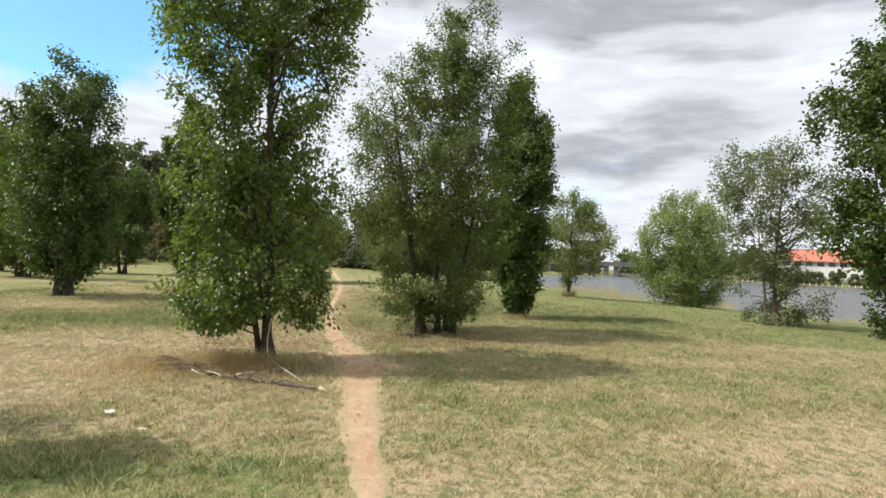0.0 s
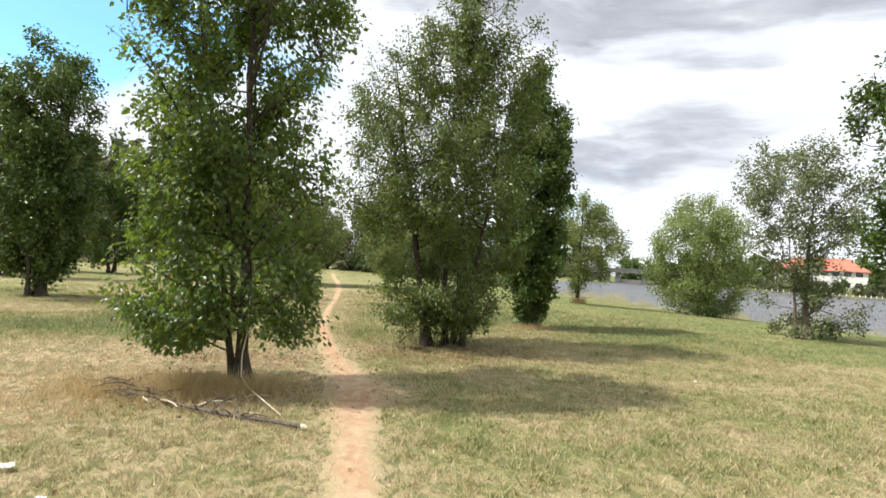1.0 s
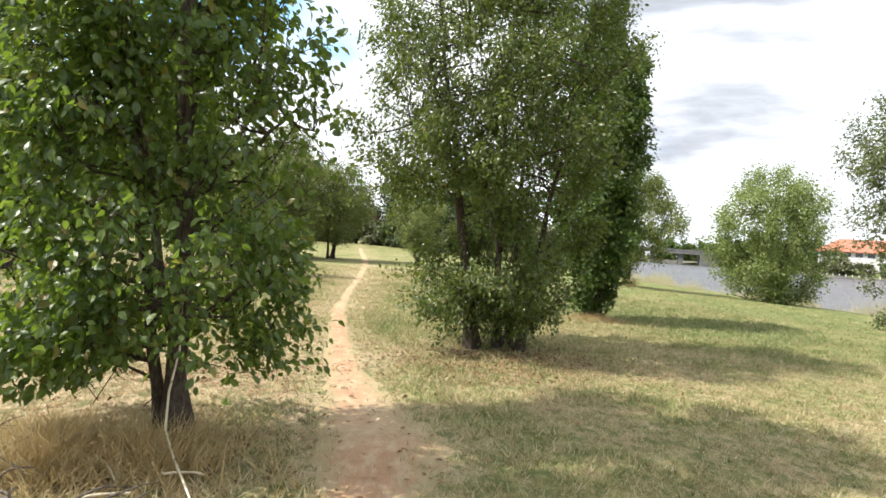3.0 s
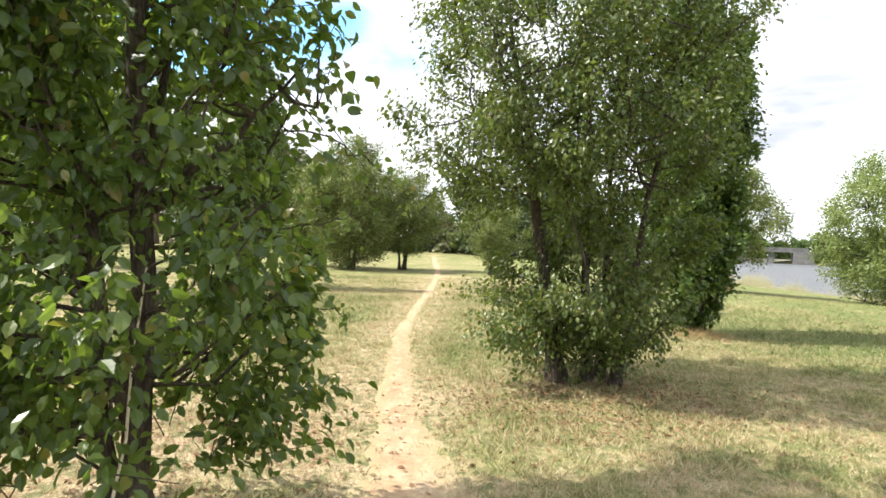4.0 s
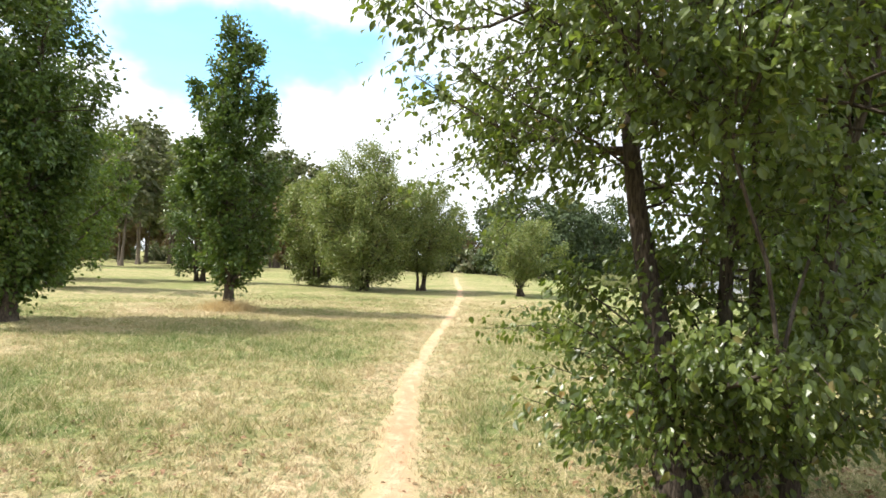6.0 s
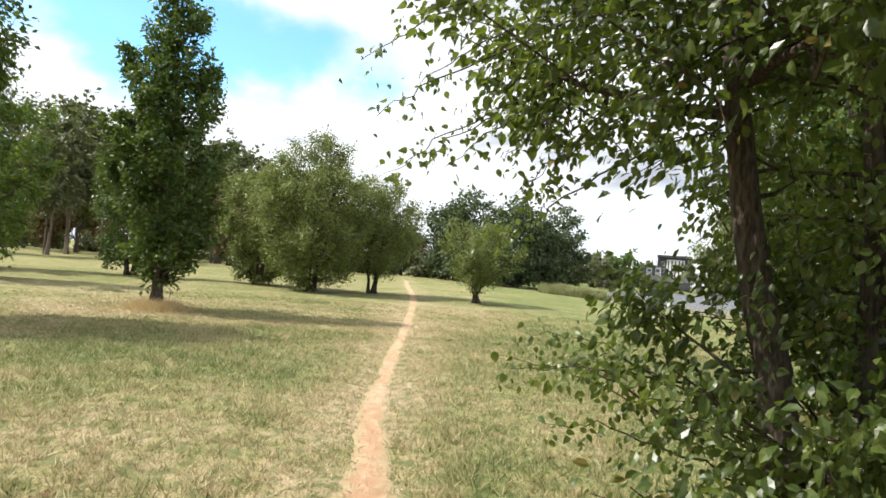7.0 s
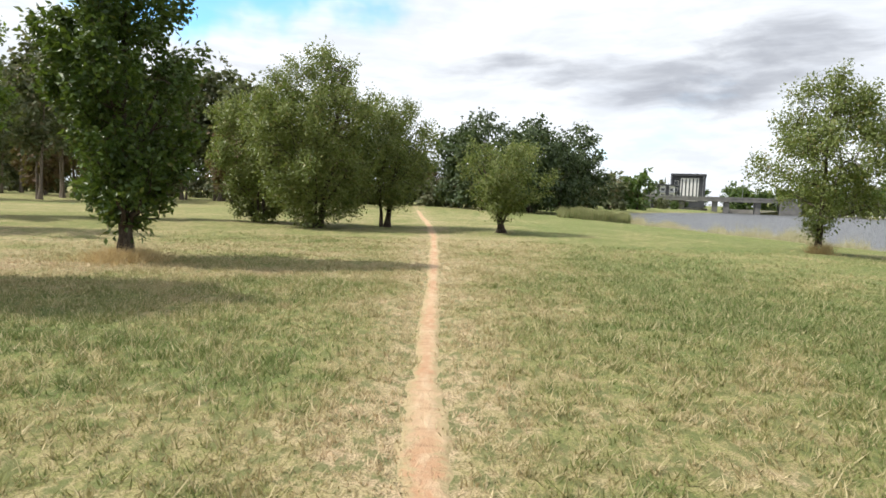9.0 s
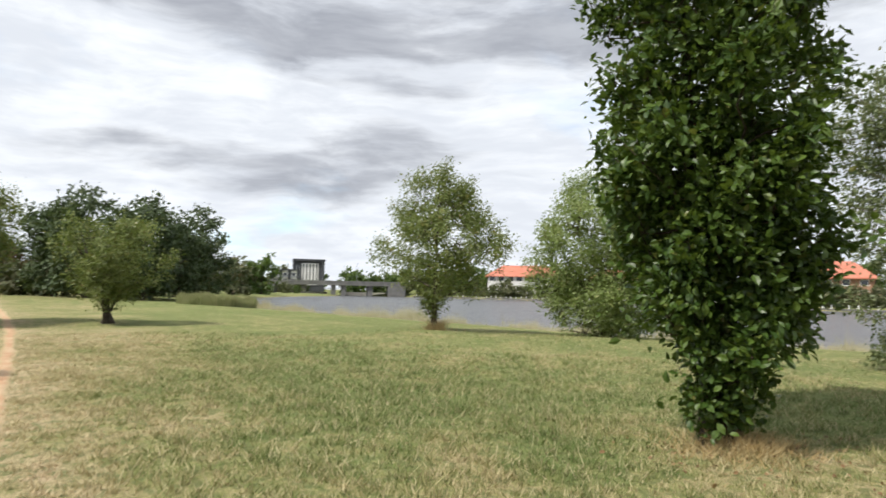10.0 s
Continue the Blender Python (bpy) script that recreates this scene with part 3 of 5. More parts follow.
    if pieces:
        v, f = join(pieces)
        keep = clear_of_walk(v + np.array([x, y, z0]), 0.55)
        f = f[keep[f].all(1)]
        tagged(part_mesh("brushwood", v, f, bark, tree), kind="stuff")
    # leaves
    own = np.repeat(np.arange(len(ends)), per)
    n = len(own)
    way = unit(ends - starts)[own]
    back = rng.random(n) ** 1.5 * np.minimum(np.linalg.norm(ends - starts, axis=1), 0.55)[own]
    at = ends[own] - way * back[:, None] + rng.normal(0, cloud, (n, 3))
    ok = clear_of_walk(at + np.array([x, y, z0]), 0.58)
    if bare is not None:
        ok &= bare(at) < 0.95
    at, way = at[ok], way[ok]
    n = len(at)
    centre = np.stack([np.interp(at[:, 2], sz, sx), np.interp(at[:, 2], sz, sy), at[:, 2]], 1)
    out = unit(at - centre)
    along = unit(0.4 * out + 0.3 * way + rng.normal(0, 0.55, (n, 3)) + np.array([0, 0, -droop]))
    face = unit(0.5 * out + np.array([0, 0, 0.6]) + rng.normal(0, 0.6, (n, 3)))
    length = leaf * rng.uniform(0.65, 1.25, n)
    if singles:
        w = at + np.array([x, y, z0])
        near = np.abs(w[:, 0] - np.interp(w[:, 1], CORRIDOR_Y, CORRIDOR_X)) + 0.5 * np.abs(w[:, 2] - 1.8)
        chosen = np.argsort(near)[:singles]
        shape = single_leaf(leaf_mat)
        side = unit(np.cross(along, face))
        up = np.cross(side, along)
        for i in chosen:
            s = float(length[i])
            m = Matrix([[*(float(c) for c in (side[i][r] * s, along[i][r] * s, up[i][r] * s, at[i][r]))] for r in range(3)] + [[0, 0, 0, 1]])
            ob = new("leaf", shape)
            ob.parent = tree
            ob.matrix_basis = m
        rest = np.ones(n, bool)
        rest[chosen] = False
        at, along, face, length = at[rest], along[rest], face[rest], length[rest]
    low = (at[:, 2] < 3.0) & fine
    v, f = join([leaf_mesh(at[pick], along[pick], face[pick], length[pick], length[pick] * 0.6, round_leaf) for pick, round_leaf in ((low, True), (~low, False)) if pick.any()])
    part_mesh("crown", v, f, leaf_mat, tree)
    return tree


def bough(tree, points, leaves, mat, bark, seed, length=0.075):
    """A hanging bough with leaves that can be told apart. points: places in the world."""
    rng = np.random.default_rng(seed)
    p = np.array(points, float) - np.array(tree.matrix_world.translation)
    t = np.linspace(0, len(p) - 1, 5 * len(p))
    line = np.stack([np.interp(t, np.arange(len(p)), p[:, c]) for c in range(3)], 1)
    line[1:-1] += rng.normal(0, 0.012, (len(line) - 2, 3))
    v, f = tube(line, np.linspace(0.008, 0.0015, len(line)), 6)
    limb = part_mesh("limb", v, f, bark, tree, smooth=True)
    shape = single_leaf(mat)
    for k in range(leaves):
        u = 0.12 + 0.88 * (k + rng.random()) / leaves
        at = np.array([np.interp(u * (len(line) - 1), np.arange(len(line)), line[:, c]) for c in range(3)]) + rng.normal(0, 0.06, 3)
        along = unit(np.array([rng.normal(0, 0.6), rng.normal(0, 0.6), rng.normal(-0.75, 0.35)]))
        side = unit(np.cross(along, rng.normal(0, 1, 3) + np.array([0.4, -0.8, 0.3])))
        up, s = np.cross(side, along), length * rng.uniform(0.6, 1.15)
        leaf = new("leaf", shape)
        leaf.parent = limb
        leaf.matrix_basis = Matrix([[*(float(c) for c in (side[i] * s, along[i] * s, up[i] * s, at[i]))] for i in range(3)] + [[0, 0, 0, 1]])

# the two pear trees that the trail passes between
def bare_foot(p):
    """No leaves in front of the lower trunk, thin growth towards the path."""
    foot = (p[:, 2] < 0.52 + 0.24 * np.exp(-((p[:, 0] - 0.05) / 0.3) ** 2)) * 1.0
    side = np.clip((p[:, 0] - 0.15) / 0.35, 0, 1) * (0.42 * np.clip((p[:, 2] - 1.7) / 0.4, 0, 1) * np.clip((4.2 - p[:, 2]) / 0.8, 0, 1) + 0.3 * (p[:, 2] < 1.2))
    return np.maximum(foot, side)


def airy_side(p):
    """An open window under the branches that arch over the path."""
    over_path = 0.12 * np.clip((0.1 - p[:, 0]) / 0.9, 0, 1) * np.clip((p[:, 2] - 1.9) / 0.5, 0, 1)
    fork = 0.9 * np.clip((-0.62 - p[:, 0]) / 0.25, 0, 1) * np.exp(-((p[:, 2] - 1.9) / 0.42) ** 4)
    return np.maximum(over_path, fork)


pear_a = make_tree("pear_tree", "tall many-stemmed pear tree with glossy leaves, straw at its foot", -2.18, 8.95,
          ((0.4, 0.55), (0.8, 1.1), (1.2, 1.2), (1.7, 1.1), (2.2, 1.0), (2.9, 1.15), (4, 1.42), (5.5, 1.7), (6.6, 1.4), (7.4, 0.7), (7.8, 0.2)), ((0, 0, 0), (0.9, -0.2, 0), (2.5, -0.25, 0), (4, -0.3, 0), (8, -0.3, 0.1)),
          stems=4, stem_r=0.078, spread=0.75, limbs=34, sprays=300, spray_len=0.85, upright=1.0, twigs=2250, per=26, leaf=0.072, leaf_mat=PEAR, bark=BARK, gap=0.45, seed=3, fine=True, droop=0.8, singles=290, inner=0.34, bare=bare_foot, stem_feet=((0.0, 0.0), (-0.10, 0.07), (0.08, 0.06), (-0.06, -0.05)), stem_tops=((-0.4, 0.1, 7.0), (-1.0, 0.3, 5.4), (-0.8, -0.6, 5.6), (-0.3, 0.9, 5.0)))
pear_b = make_tree("pear_tree", "leaning pear tree, pale glossy leaves, branches arching over the path", 0.86, 14.08,
          ((0.3, 0.8), (0.6, 1.55), (1.0, 1.55), (1.4, 1.2), (1.95, 1.2), (2.4, 1.8), (3.3, 2.2), (4.6, 2.1), (5.6, 1.8), (6.6, 1.3), (7.7, 0.4)), ((0, 0, 0), (0.8, -0.15, 0), (1.6, 0.1, 0.1), (2.5, -0.45, 0), (3.2, -0.65, 0), (5, -0.5, 0), (6.5, 0.1, 0), (8, 0.4, 0)),
          stems=4, stem_r=0.11, spread=0.7, limbs=44, sprays=320, spray_len=0.9, upright=0.7, twigs=3100, per=28, leaf=0.064, leaf_mat=PEAR_PALE, bark=BARK, gap=0.40, seed=9, fine=True, droop=0.8, singles=290, inner=0.5, bare=airy_side, rise=0.3, stem_feet=((-0.52, 0.0), (-0.15, 0.10), (0.16, -0.08), (0.05, 0.30)), stem_tops=((-1.4, 0.15, 5.8), (-0.2, 0.2, 6.9), (0.85, -0.2, 5.0), (0.3, 0.9, 5.4)))
# boughs that hang into the view of a walker
bough(pear_a, ((-2.1, 9.0, 1.45), (-1.75, 9.4, 1.66), (-1.42, 9.75, 1.74), (-1.24, 9.86, 1.80)), 36, PEAR, BARK, 101, 0.060)
bough(pear_a, ((-2.1, 9.1, 2.1), (-1.6, 9.6, 2.25), (-1.25, 9.9, 2.08), (-1.12, 9.98, 1.98)), 30, PEAR, BARK, 102, 0.060)
bough(pear_a, ((-2.1, 9.0, 0.9), (-1.7, 9.45, 1.2), (-1.45, 9.75, 1.22), (-1.34, 9.85, 1.14)), 33, PEAR, BARK, 103, 0.060)
bough(pear_a, ((-2.1, 9.1, 2.4), (-1.75, 9.35, 2.42), (-1.45, 9.55, 2.25), (-1.27, 9.68, 2.02)), 40, PEAR, BARK, 111, 0.058)
bough(pear_a, ((-2.1, 9.1, 2.6), (-1.85, 9.3, 2.55), (-1.6, 9.45, 2.35), (-1.42, 9.52, 2.15)), 40, PEAR, BARK, 112, 0.058)
bough(pear_a, ((-2.1, 9.2, 2.3), (-1.9, 9.5, 2.35), (-1.65, 9.75, 2.2), (-1.45, 9.9, 2.05)), 36, PEAR, BARK, 113, 0.058)
bough(pear_b, ((0.0, 14.2, 2.9), (-0.6, 14.45, 2.75), (-1.1, 14.65, 2.45), (-1.5, 14.8, 2.2), (-1.85, 14.88, 2.0)), 94, PEAR_PALE, BARK, 104, 0.056)
bough(pear_b, ((0.4, 14.2, 2.5), (-0.3, 14.5, 2.25), (-0.82, 14.83, 1.9), (-0.98, 14.94, 1.79), (-1.17, 15.03, 1.64)), 87, PEAR_PALE, BARK, 105, 0.052)
bough(pear_b, ((0.4, 14.2, 2.8), (-0.3, 14.5, 2.55), (-0.8, 14.75, 2.18), (-1.04, 14.85, 1.95)), 68, PEAR_PALE, BARK, 106, 0.052)
bough(pear_b, ((0.5, 14.3, 0.5), (-0.1, 14.6, 0.95), (-0.5, 14.8, 1.15), (-0.9, 14.92, 1.15)), 87, PEAR_PALE, BARK, 107, 0.052)
bough(pear_b, ((0.5, 14.3, 0.4), (-0.1, 14.6, 0.75), (-0.6, 14.85, 0.95), (-1.03, 14.95, 1.0)), 99, PEAR_PALE, BARK, 108, 0.052)
bough(pear_b, ((0.0, 13.9, 2.7), (-0.6, 14.0, 2.35), (-0.9, 14.05, 2.05), (-1.1, 14.1, 1.85)), 67, PEAR_PALE, BARK, 109, 0.056)
bough(pear_b, ((0.4, 14.1, 0.5), (-0.3, 14.1, 0.9), (-0.7, 14.1, 1.08), (-1.05, 14.1, 1.05)), 110, PEAR_PALE, BARK, 110, 0.056)
bough(pear_b, ((0.55, 14.20, 0.35), (-0.06, 14.33, 0.64), (-0.53, 14.42, 0.75), (-0.80, 14.48, 0.72)), 87, PEAR_PALE, BARK, 120, 0.056)
bough(pear_b, ((0.55, 14.20, 0.55), (0.02, 14.32, 0.92), (-0.39, 14.42, 1.09), (-0.62, 14.47, 1.10)), 87, PEAR_PALE, BARK, 121, 0.056)
bough(pear_b, ((0.55, 14.20, 0.38), (0.11, 14.28, 0.75), (-0.23, 14.34, 0.92), (-0.43, 14.38, 0.93)), 67, PEAR_PALE, BARK, 122, 0.056)
bough(pear_b, ((0.55, 14.20, 0.76), (0.08, 14.36, 1.13), (-0.29, 14.49, 1.30), (-0.50, 14.56, 1.31)), 67, PEAR_PALE, BARK, 123, 0.056)
bough(pear_b, ((0.55, 14.20, 0.60), (0.14, 14.23, 0.97), (-0.17, 14.26, 1.14), (-0.35, 14.27, 1.15)), 67, PEAR_PALE, BARK, 124, 0.056)
bough(pear_b, ((0.55, 14.20, 0.82), (0.24, 14.32, 1.19), (-0.01, 14.41, 1.36), (-0.14, 14.46, 1.37)), 67, PEAR_PALE, BARK, 125, 0.056)
bough(pear_b, ((0.55, 14.20, 0.50), (0.27, 14.23, 0.87), (0.05, 14.26, 1.04), (-0.08, 14.28, 1.05)), 67, PEAR_PALE, BARK, 126, 0.056)
bough(pear_b, ((0.55, 14.20, 0.35), (0.13, 14.19, 0.66), (-0.20, 14.19, 0.78), (-0.38, 14.18, 0.76)), 67, PEAR_PALE, BARK, 127, 0.056)
bough(pear_b, ((0.55, 14.20, 1.07), (0.31, 14.36, 1.44), (0.12, 14.49, 1.61), (0.01, 14.56, 1.62)), 67, PEAR_PALE, BARK, 128, 0.056)
bough(pear_b, ((0.55, 14.20, 0.69), (0.32, 14.28, 1.06), (0.13, 14.34, 1.23), (0.03, 14.37, 1.24)), 67, PEAR_PALE, BARK, 129, 0.056)
bough(pear_b, ((0.55, 14.20, 1.03), (0.23, 14.41, 1.40), (-0.02, 14.57, 1.57), (-0.16, 14.66, 1.58)), 67, PEAR_PALE, BARK, 130, 0.056)
bough(pear_b, ((0.55, 14.20, 0.91), (0.38, 14.27, 1.27), (0.24, 14.33, 1.45), (0.16, 14.36, 1.46)), 67, PEAR_PALE, BARK, 131, 0.056)
bough(pear_b, ((0.55, 14.20, 0.41), (0.30, 14.15, 0.78), (0.11, 14.10, 0.95), (-0.00, 14.08, 0.96)), 67, PEAR_PALE, BARK, 132, 0.056)
bough(pear_b, ((0.55, 14.20, 0.35), (0.24, 14.19, 0.69), (0.01, 14.19, 0.84), (-0.13, 14.18, 0.83)), 67, PEAR_PALE, BARK, 133, 0.056)
bough(pear_a, ((-2.20, 8.85, 0.90), (-1.91, 8.47, 1.23), (-1.71, 8.21, 1.40), (-1.62, 8.10, 1.35)), 40, PEAR, BARK, 140, 0.068)
bough(pear_a, ((-2.20, 8.85, 1.60), (-1.90, 8.52, 1.92), (-1.69, 8.30, 2.10), (-1.60, 8.20, 2.05)), 40, PEAR, BARK, 142, 0.068)
bough(pear_a, ((-2.20, 8.85, 1.15), (-2.28, 8.35, 1.48), (-2.33, 8.00, 1.65), (-2.35, 7.85, 1.60)), 40, PEAR, BARK, 145, 0.068)
bough(pear_a, ((-2.20, 8.85, 1.70), (-2.35, 8.38, 2.02), (-2.46, 8.04, 2.20), (-2.50, 7.90, 2.15)), 40, PEAR, BARK, 147, 0.068)
bough(pear_a, ((-2.20, 8.85, 1.25), (-1.88, 8.60, 1.58), (-1.65, 8.42, 1.75), (-1.55, 8.35, 1.70)), 40, PEAR, BARK, 148, 0.068)
bough(pear_a, ((-2.20, 8.85, 1.90), (-1.85, 8.68, 2.23), (-1.60, 8.55, 2.40), (-1.50, 8.50, 2.35)), 40, PEAR, BARK, 151, 0.068)
bough(pear_a, ((-2.20, 8.85, 0.80), (-2.33, 8.38, 1.12), (-2.41, 8.04, 1.30), (-2.45, 7.90, 1.25)), 40, PEAR, BARK, 153, 0.068)
bough(pear_b, ((0.00, 14.25, 3.02), (-0.91, 14.34, 2.79), (-1.54, 14.40, 2.47), (-1.81, 14.42, 2.27)), 63, PEAR_PALE, BARK, 160, 0.050)
bough(pear_b, ((0.00, 14.25, 2.77), (-0.85, 14.37, 2.53), (-1.44, 14.45, 2.21), (-1.69, 14.48, 2.02)), 63, PEAR_PALE, BARK, 161, 0.050)
bough(pear_b, ((0.00, 14.25, 3.28), (-0.95, 14.28, 3.05), (-1.61, 14.30, 2.72), (-1.90, 14.31, 2.53)), 63, PEAR_PALE, BARK, 162, 0.050)
bough(pear_b, ((0.00, 14.25, 2.78), (-0.71, 14.34, 2.55), (-1.21, 14.41, 2.22), (-1.43, 14.43, 2.03)), 63, PEAR_PALE, BARK, 163, 0.050)
bough(pear_b, ((0.00, 14.25, 2.81), (-0.56, 14.29, 2.58), (-0.96, 14.32, 2.25), (-1.13, 14.33, 2.06)), 63, PEAR_PALE, BARK, 164, 0.050)
bough(pear_b, ((0.00, 14.25, 3.02), (-0.67, 14.34, 2.79), (-1.14, 14.40, 2.47), (-1.34, 14.43, 2.27)), 63, PEAR_PALE, BARK, 165, 0.050)
bough(pear_b, ((0.00, 14.25, 2.62), (-0.49, 14.30, 2.39), (-0.84, 14.33, 2.06), (-0.98, 14.34, 1.87)), 63, PEAR_PALE, BARK, 166, 0.050)
bough(pear_b, ((0.00, 14.25, 3.18), (-0.79, 14.28, 2.94), (-1.35, 14.31, 2.62), (-1.59, 14.32, 2.43)), 63, PEAR_PALE, BARK, 167, 0.050)
# columnar trees
COLUMN = ((0.2, 0.3), (0.5, 0.42), (1.05, 0.68), (2.0, 1.0), (3.2, 1.12), (4.8, 1.10), (5.8, 0.9), (6.8, 0.62), (7.5, 0.3), (7.8, 0.1))
make_tree("columnar_tree", "dense dark green columnar tree, ragged top, leafy to the ground", 3.64, 19.62, COLUMN, ((0, 0, 0), (1, 0, 0), (3, -0.06, 0.0), (9, 0.0, 0.0)), stems=4, stem_r=0.10, spread=0.35, limbs=20, sprays=280, spray_len=0.7, upright=1.1, twigs=2100, per=25, leaf=0.10, leaf_mat=OAK, bark=BARK, gap=0.25, seed=21, fine=True, droop=0.15, rise=1.6)
make_tree("columnar_tree", "dark green columnar tree, short trunk with straw heaped round it", -8.44, 26.27, ((0.75, 0.4), (1.2, 0.8), (2.2, 1.15), (3.6, 1.35), (4.8, 1.25), (6.0, 1.0), (7.0, 0.7), (8.0, 0.35), (8.4, 0.1)), stems=1, stem_r=0.14, spread=0.25, limbs=18, sprays=190, spray_len=0.85, upright=1.2, twigs=1000, per=25, leaf=0.13, leaf_mat=OAK, bark=BARK, gap=0.28, seed=22, droop=0.15, rise=1.6)
# trees by the water
make_tree("shore_tree", "small round-crowned tree on a bare trunk by the lake", 10.33, 36.98, ((0.45, 0.45), (1.0, 0.35), (1.4, 0.9), (1.7, 1.7), (2.6, 2.6), (3.6, 2.7), (4.6, 2.1), (5.4, 1.5), (6.1, 0.5)), stems=1, stem_r=0.13, spread=0.5, sprays=150, rise=0.35, limbs=22, twigs=950, per=26, leaf=0.11, leaf_mat=OLIVE, bark=BARK, gap=0.35, seed=31, cloud=0.16)
make_tree("shore_bush", "broad light green bushy tree, leafy to the ground by the lake", 15.89, 33.79, ((0.05, 1.3), (0.7, 2.0), (1.8, 2.5), (3.2, 2.9), (4.4, 2.7), (5.4, 1.9), (6.3, 0.8)), stems=5, stem_r=0.10, spread=1.2, limbs=26, twigs=1700, per=26, leaf=0.115, leaf_mat=LIME, bark=BARK, gap=0.24, sprays=290, upright=1.2, seed=32, cloud=0.17)
make_tree("shore_tree", "thin grey-green tree with a sparse crown and low side shoots", 13.39, 21.69, ((0.2, 1.0), (0.6, 1.9), (1.2, 1.9), (1.8, 1.2), (2.6, 1.6), (3.6, 2.1), (4.8, 2.6), (5.6, 2.3), (6.3, 1.4), (6.8, 0.5)), ((0, 0, 0), (2, 0, 0), (5, -0.25, 0), (7, -0.1, 0)), stems=2, stem_r=0.11, spread=0.45, limbs=34, twigs=1050, per=22, leaf=0.10, leaf_mat=SILVER, bark=BARK_GUM, gap=0.42, sprays=150, upright=0.6, seed=33, cloud=0.13, rise=0.7)
make_tree("lakeside_tree", "tall broad green tree, leafy to the grass", 14.6, 17.2, ((0.3, 0.7), (1.2, 1.3), (3, 1.9), (5.5, 2.3), (8, 2.0), (10, 1.2), (11.2, 0.4)), stems=3, stem_r=0.16, spread=0.9, limbs=22, twigs=1200, per=25, leaf=0.15, leaf_mat=OAK, bark=BARK, gap=0.34, sprays=170, upright=0.9, seed=34, cloud=0.14)
# trees farther along the trail
make_tree("park_tree", "broad green tree branching from the ground", -8.09, 40.45, ((0.3, 1.0), (1.0, 1.9), (2.5, 2.7), (4.2, 2.9), (5.4, 2.5), (6.4, 1.7), (7.1, 0.6)), stems=5, stem_r=0.13, spread=1.2, limbs=24, twigs=1800, per=26, leaf=0.115, leaf_mat=OLIVE, bark=BARK, gap=0.24, sprays=300, upright=0.9, seed=41, cloud=0.16, spray_len=1.0)
make_tree("park_tree", "green bushy tree, leafy to the grass", -11.3, 43.0, ((0.2, 1.0), (1.0, 1.7), (2.5, 2.4), (4.0, 2.4), (5.2, 1.7), (6.0, 0.6)), stems=4, stem_r=0.11, spread=1.0, limbs=20, twigs=1100, per=26, leaf=0.13, leaf_mat=OLIVE, bark=BARK, gap=0.26, sprays=180, upright=0.9, seed=42, cloud=0.14)
make_tree("park_tree", "green tree with a forked dark trunk beside the path", -5.69, 43.39, ((1.0, 0.6), (1.6, 1.7), (2.8, 2.4), (4.0, 2.3), (5.0, 1.6), (5.9, 0.5)), stems=3, stem_r=0.14, spread=0.8, limbs=20, twigs=1300, per=25, leaf=0.11, leaf_mat=OLIVE, bark=BARK, gap=0.26, sprays=220, upright=0.9, seed=43, cloud=0.16)
make_tree("park_tree", "small leaning tree with a yellow-green crown and forked low trunk", -0.48, 42.1, ((0.8, 0.6), (1.15, 1.5), (1.8, 1.9), (2.6, 2.1), (3.4, 1.6), (4.0, 0.9), (4.4, 0.4)), ((0, 0, 0), (1.2, 0.05, 0), (5, -0.1, 0)), stems=3, stem_r=0.12, spread=1.1, limbs=24, twigs=720, per=24, leaf=0.10, leaf_mat=OLIVE, bark=BARK, gap=0.47, sprays=70, upright=0.7, seed=44, cloud=0.12, spray_len=1.2, stem_tops=((-1.0, 0, 3.4), (1.1, 0.2, 2.6), (-0.2, 0.5, 3.4)))
# the left lawn
make_tree("park_tree", "tall full green tree on the lawn", -10.9, 21.3, ((0.5, 0.6), (1.2, 1.1), (2.5, 1.6), (4.3, 1.9), (5.8, 1.7), (6.9, 1.1), (7.7, 0.3)), stems=3, stem_r=0.14, spread=0.8, limbs=22, twigs=1700, per=26, leaf=0.12, leaf_mat=OAK, bark=BARK, gap=0.27, sprays=240, upright=1.1, seed=51, cloud=0.12)
make_tree("park_tree", "dark green tree at the edge of the lawn", -17.5, 31.5, ((0.4, 0.8), (1.5, 1.8), (3.5, 2.6), (5.5, 2.4), (7.2, 1.4), (8.2, 0.4)), stems=3, stem_r=0.15, spread=1.0, limbs=18, twigs=800, per=25, leaf=0.16, leaf_mat=PEAR, bark=BARK, gap=0.40, sprays=90, upright=0.9, seed=52, cloud=0.14)
make_tree("park_tree", "dark columnar tree at the edge of the lawn", -17.0, 41.6, ((0.5, 0.6), (1.5, 1.5), (3.5, 2.0), (5.2, 1.6), (6.4, 0.9), (7.0, 0.3)), stems=3, stem_r=0.13, spread=0.7, limbs=16, twigs=650, per=25, leaf=0.16, leaf_mat=OAK, bark=BARK, gap=0.40, sprays=80, upright=1.1, seed=53, cloud=0.14)
make_tree("park_tree", "broad dark tree behind the lawn", -23.0, 39.0, ((0.5, 1.0), (1.5, 2.2), (3.5, 3.0), (6, 2.8), (8, 1.6), (9, 0.5)), stems=3, stem_r=0.16, spread=1.2, limbs=18, twigs=800, per=25, leaf=0.18, leaf_mat=GUM, bark=BARK, gap=0.40, sprays=90, upright=0.8, seed=54, cloud=0.16)
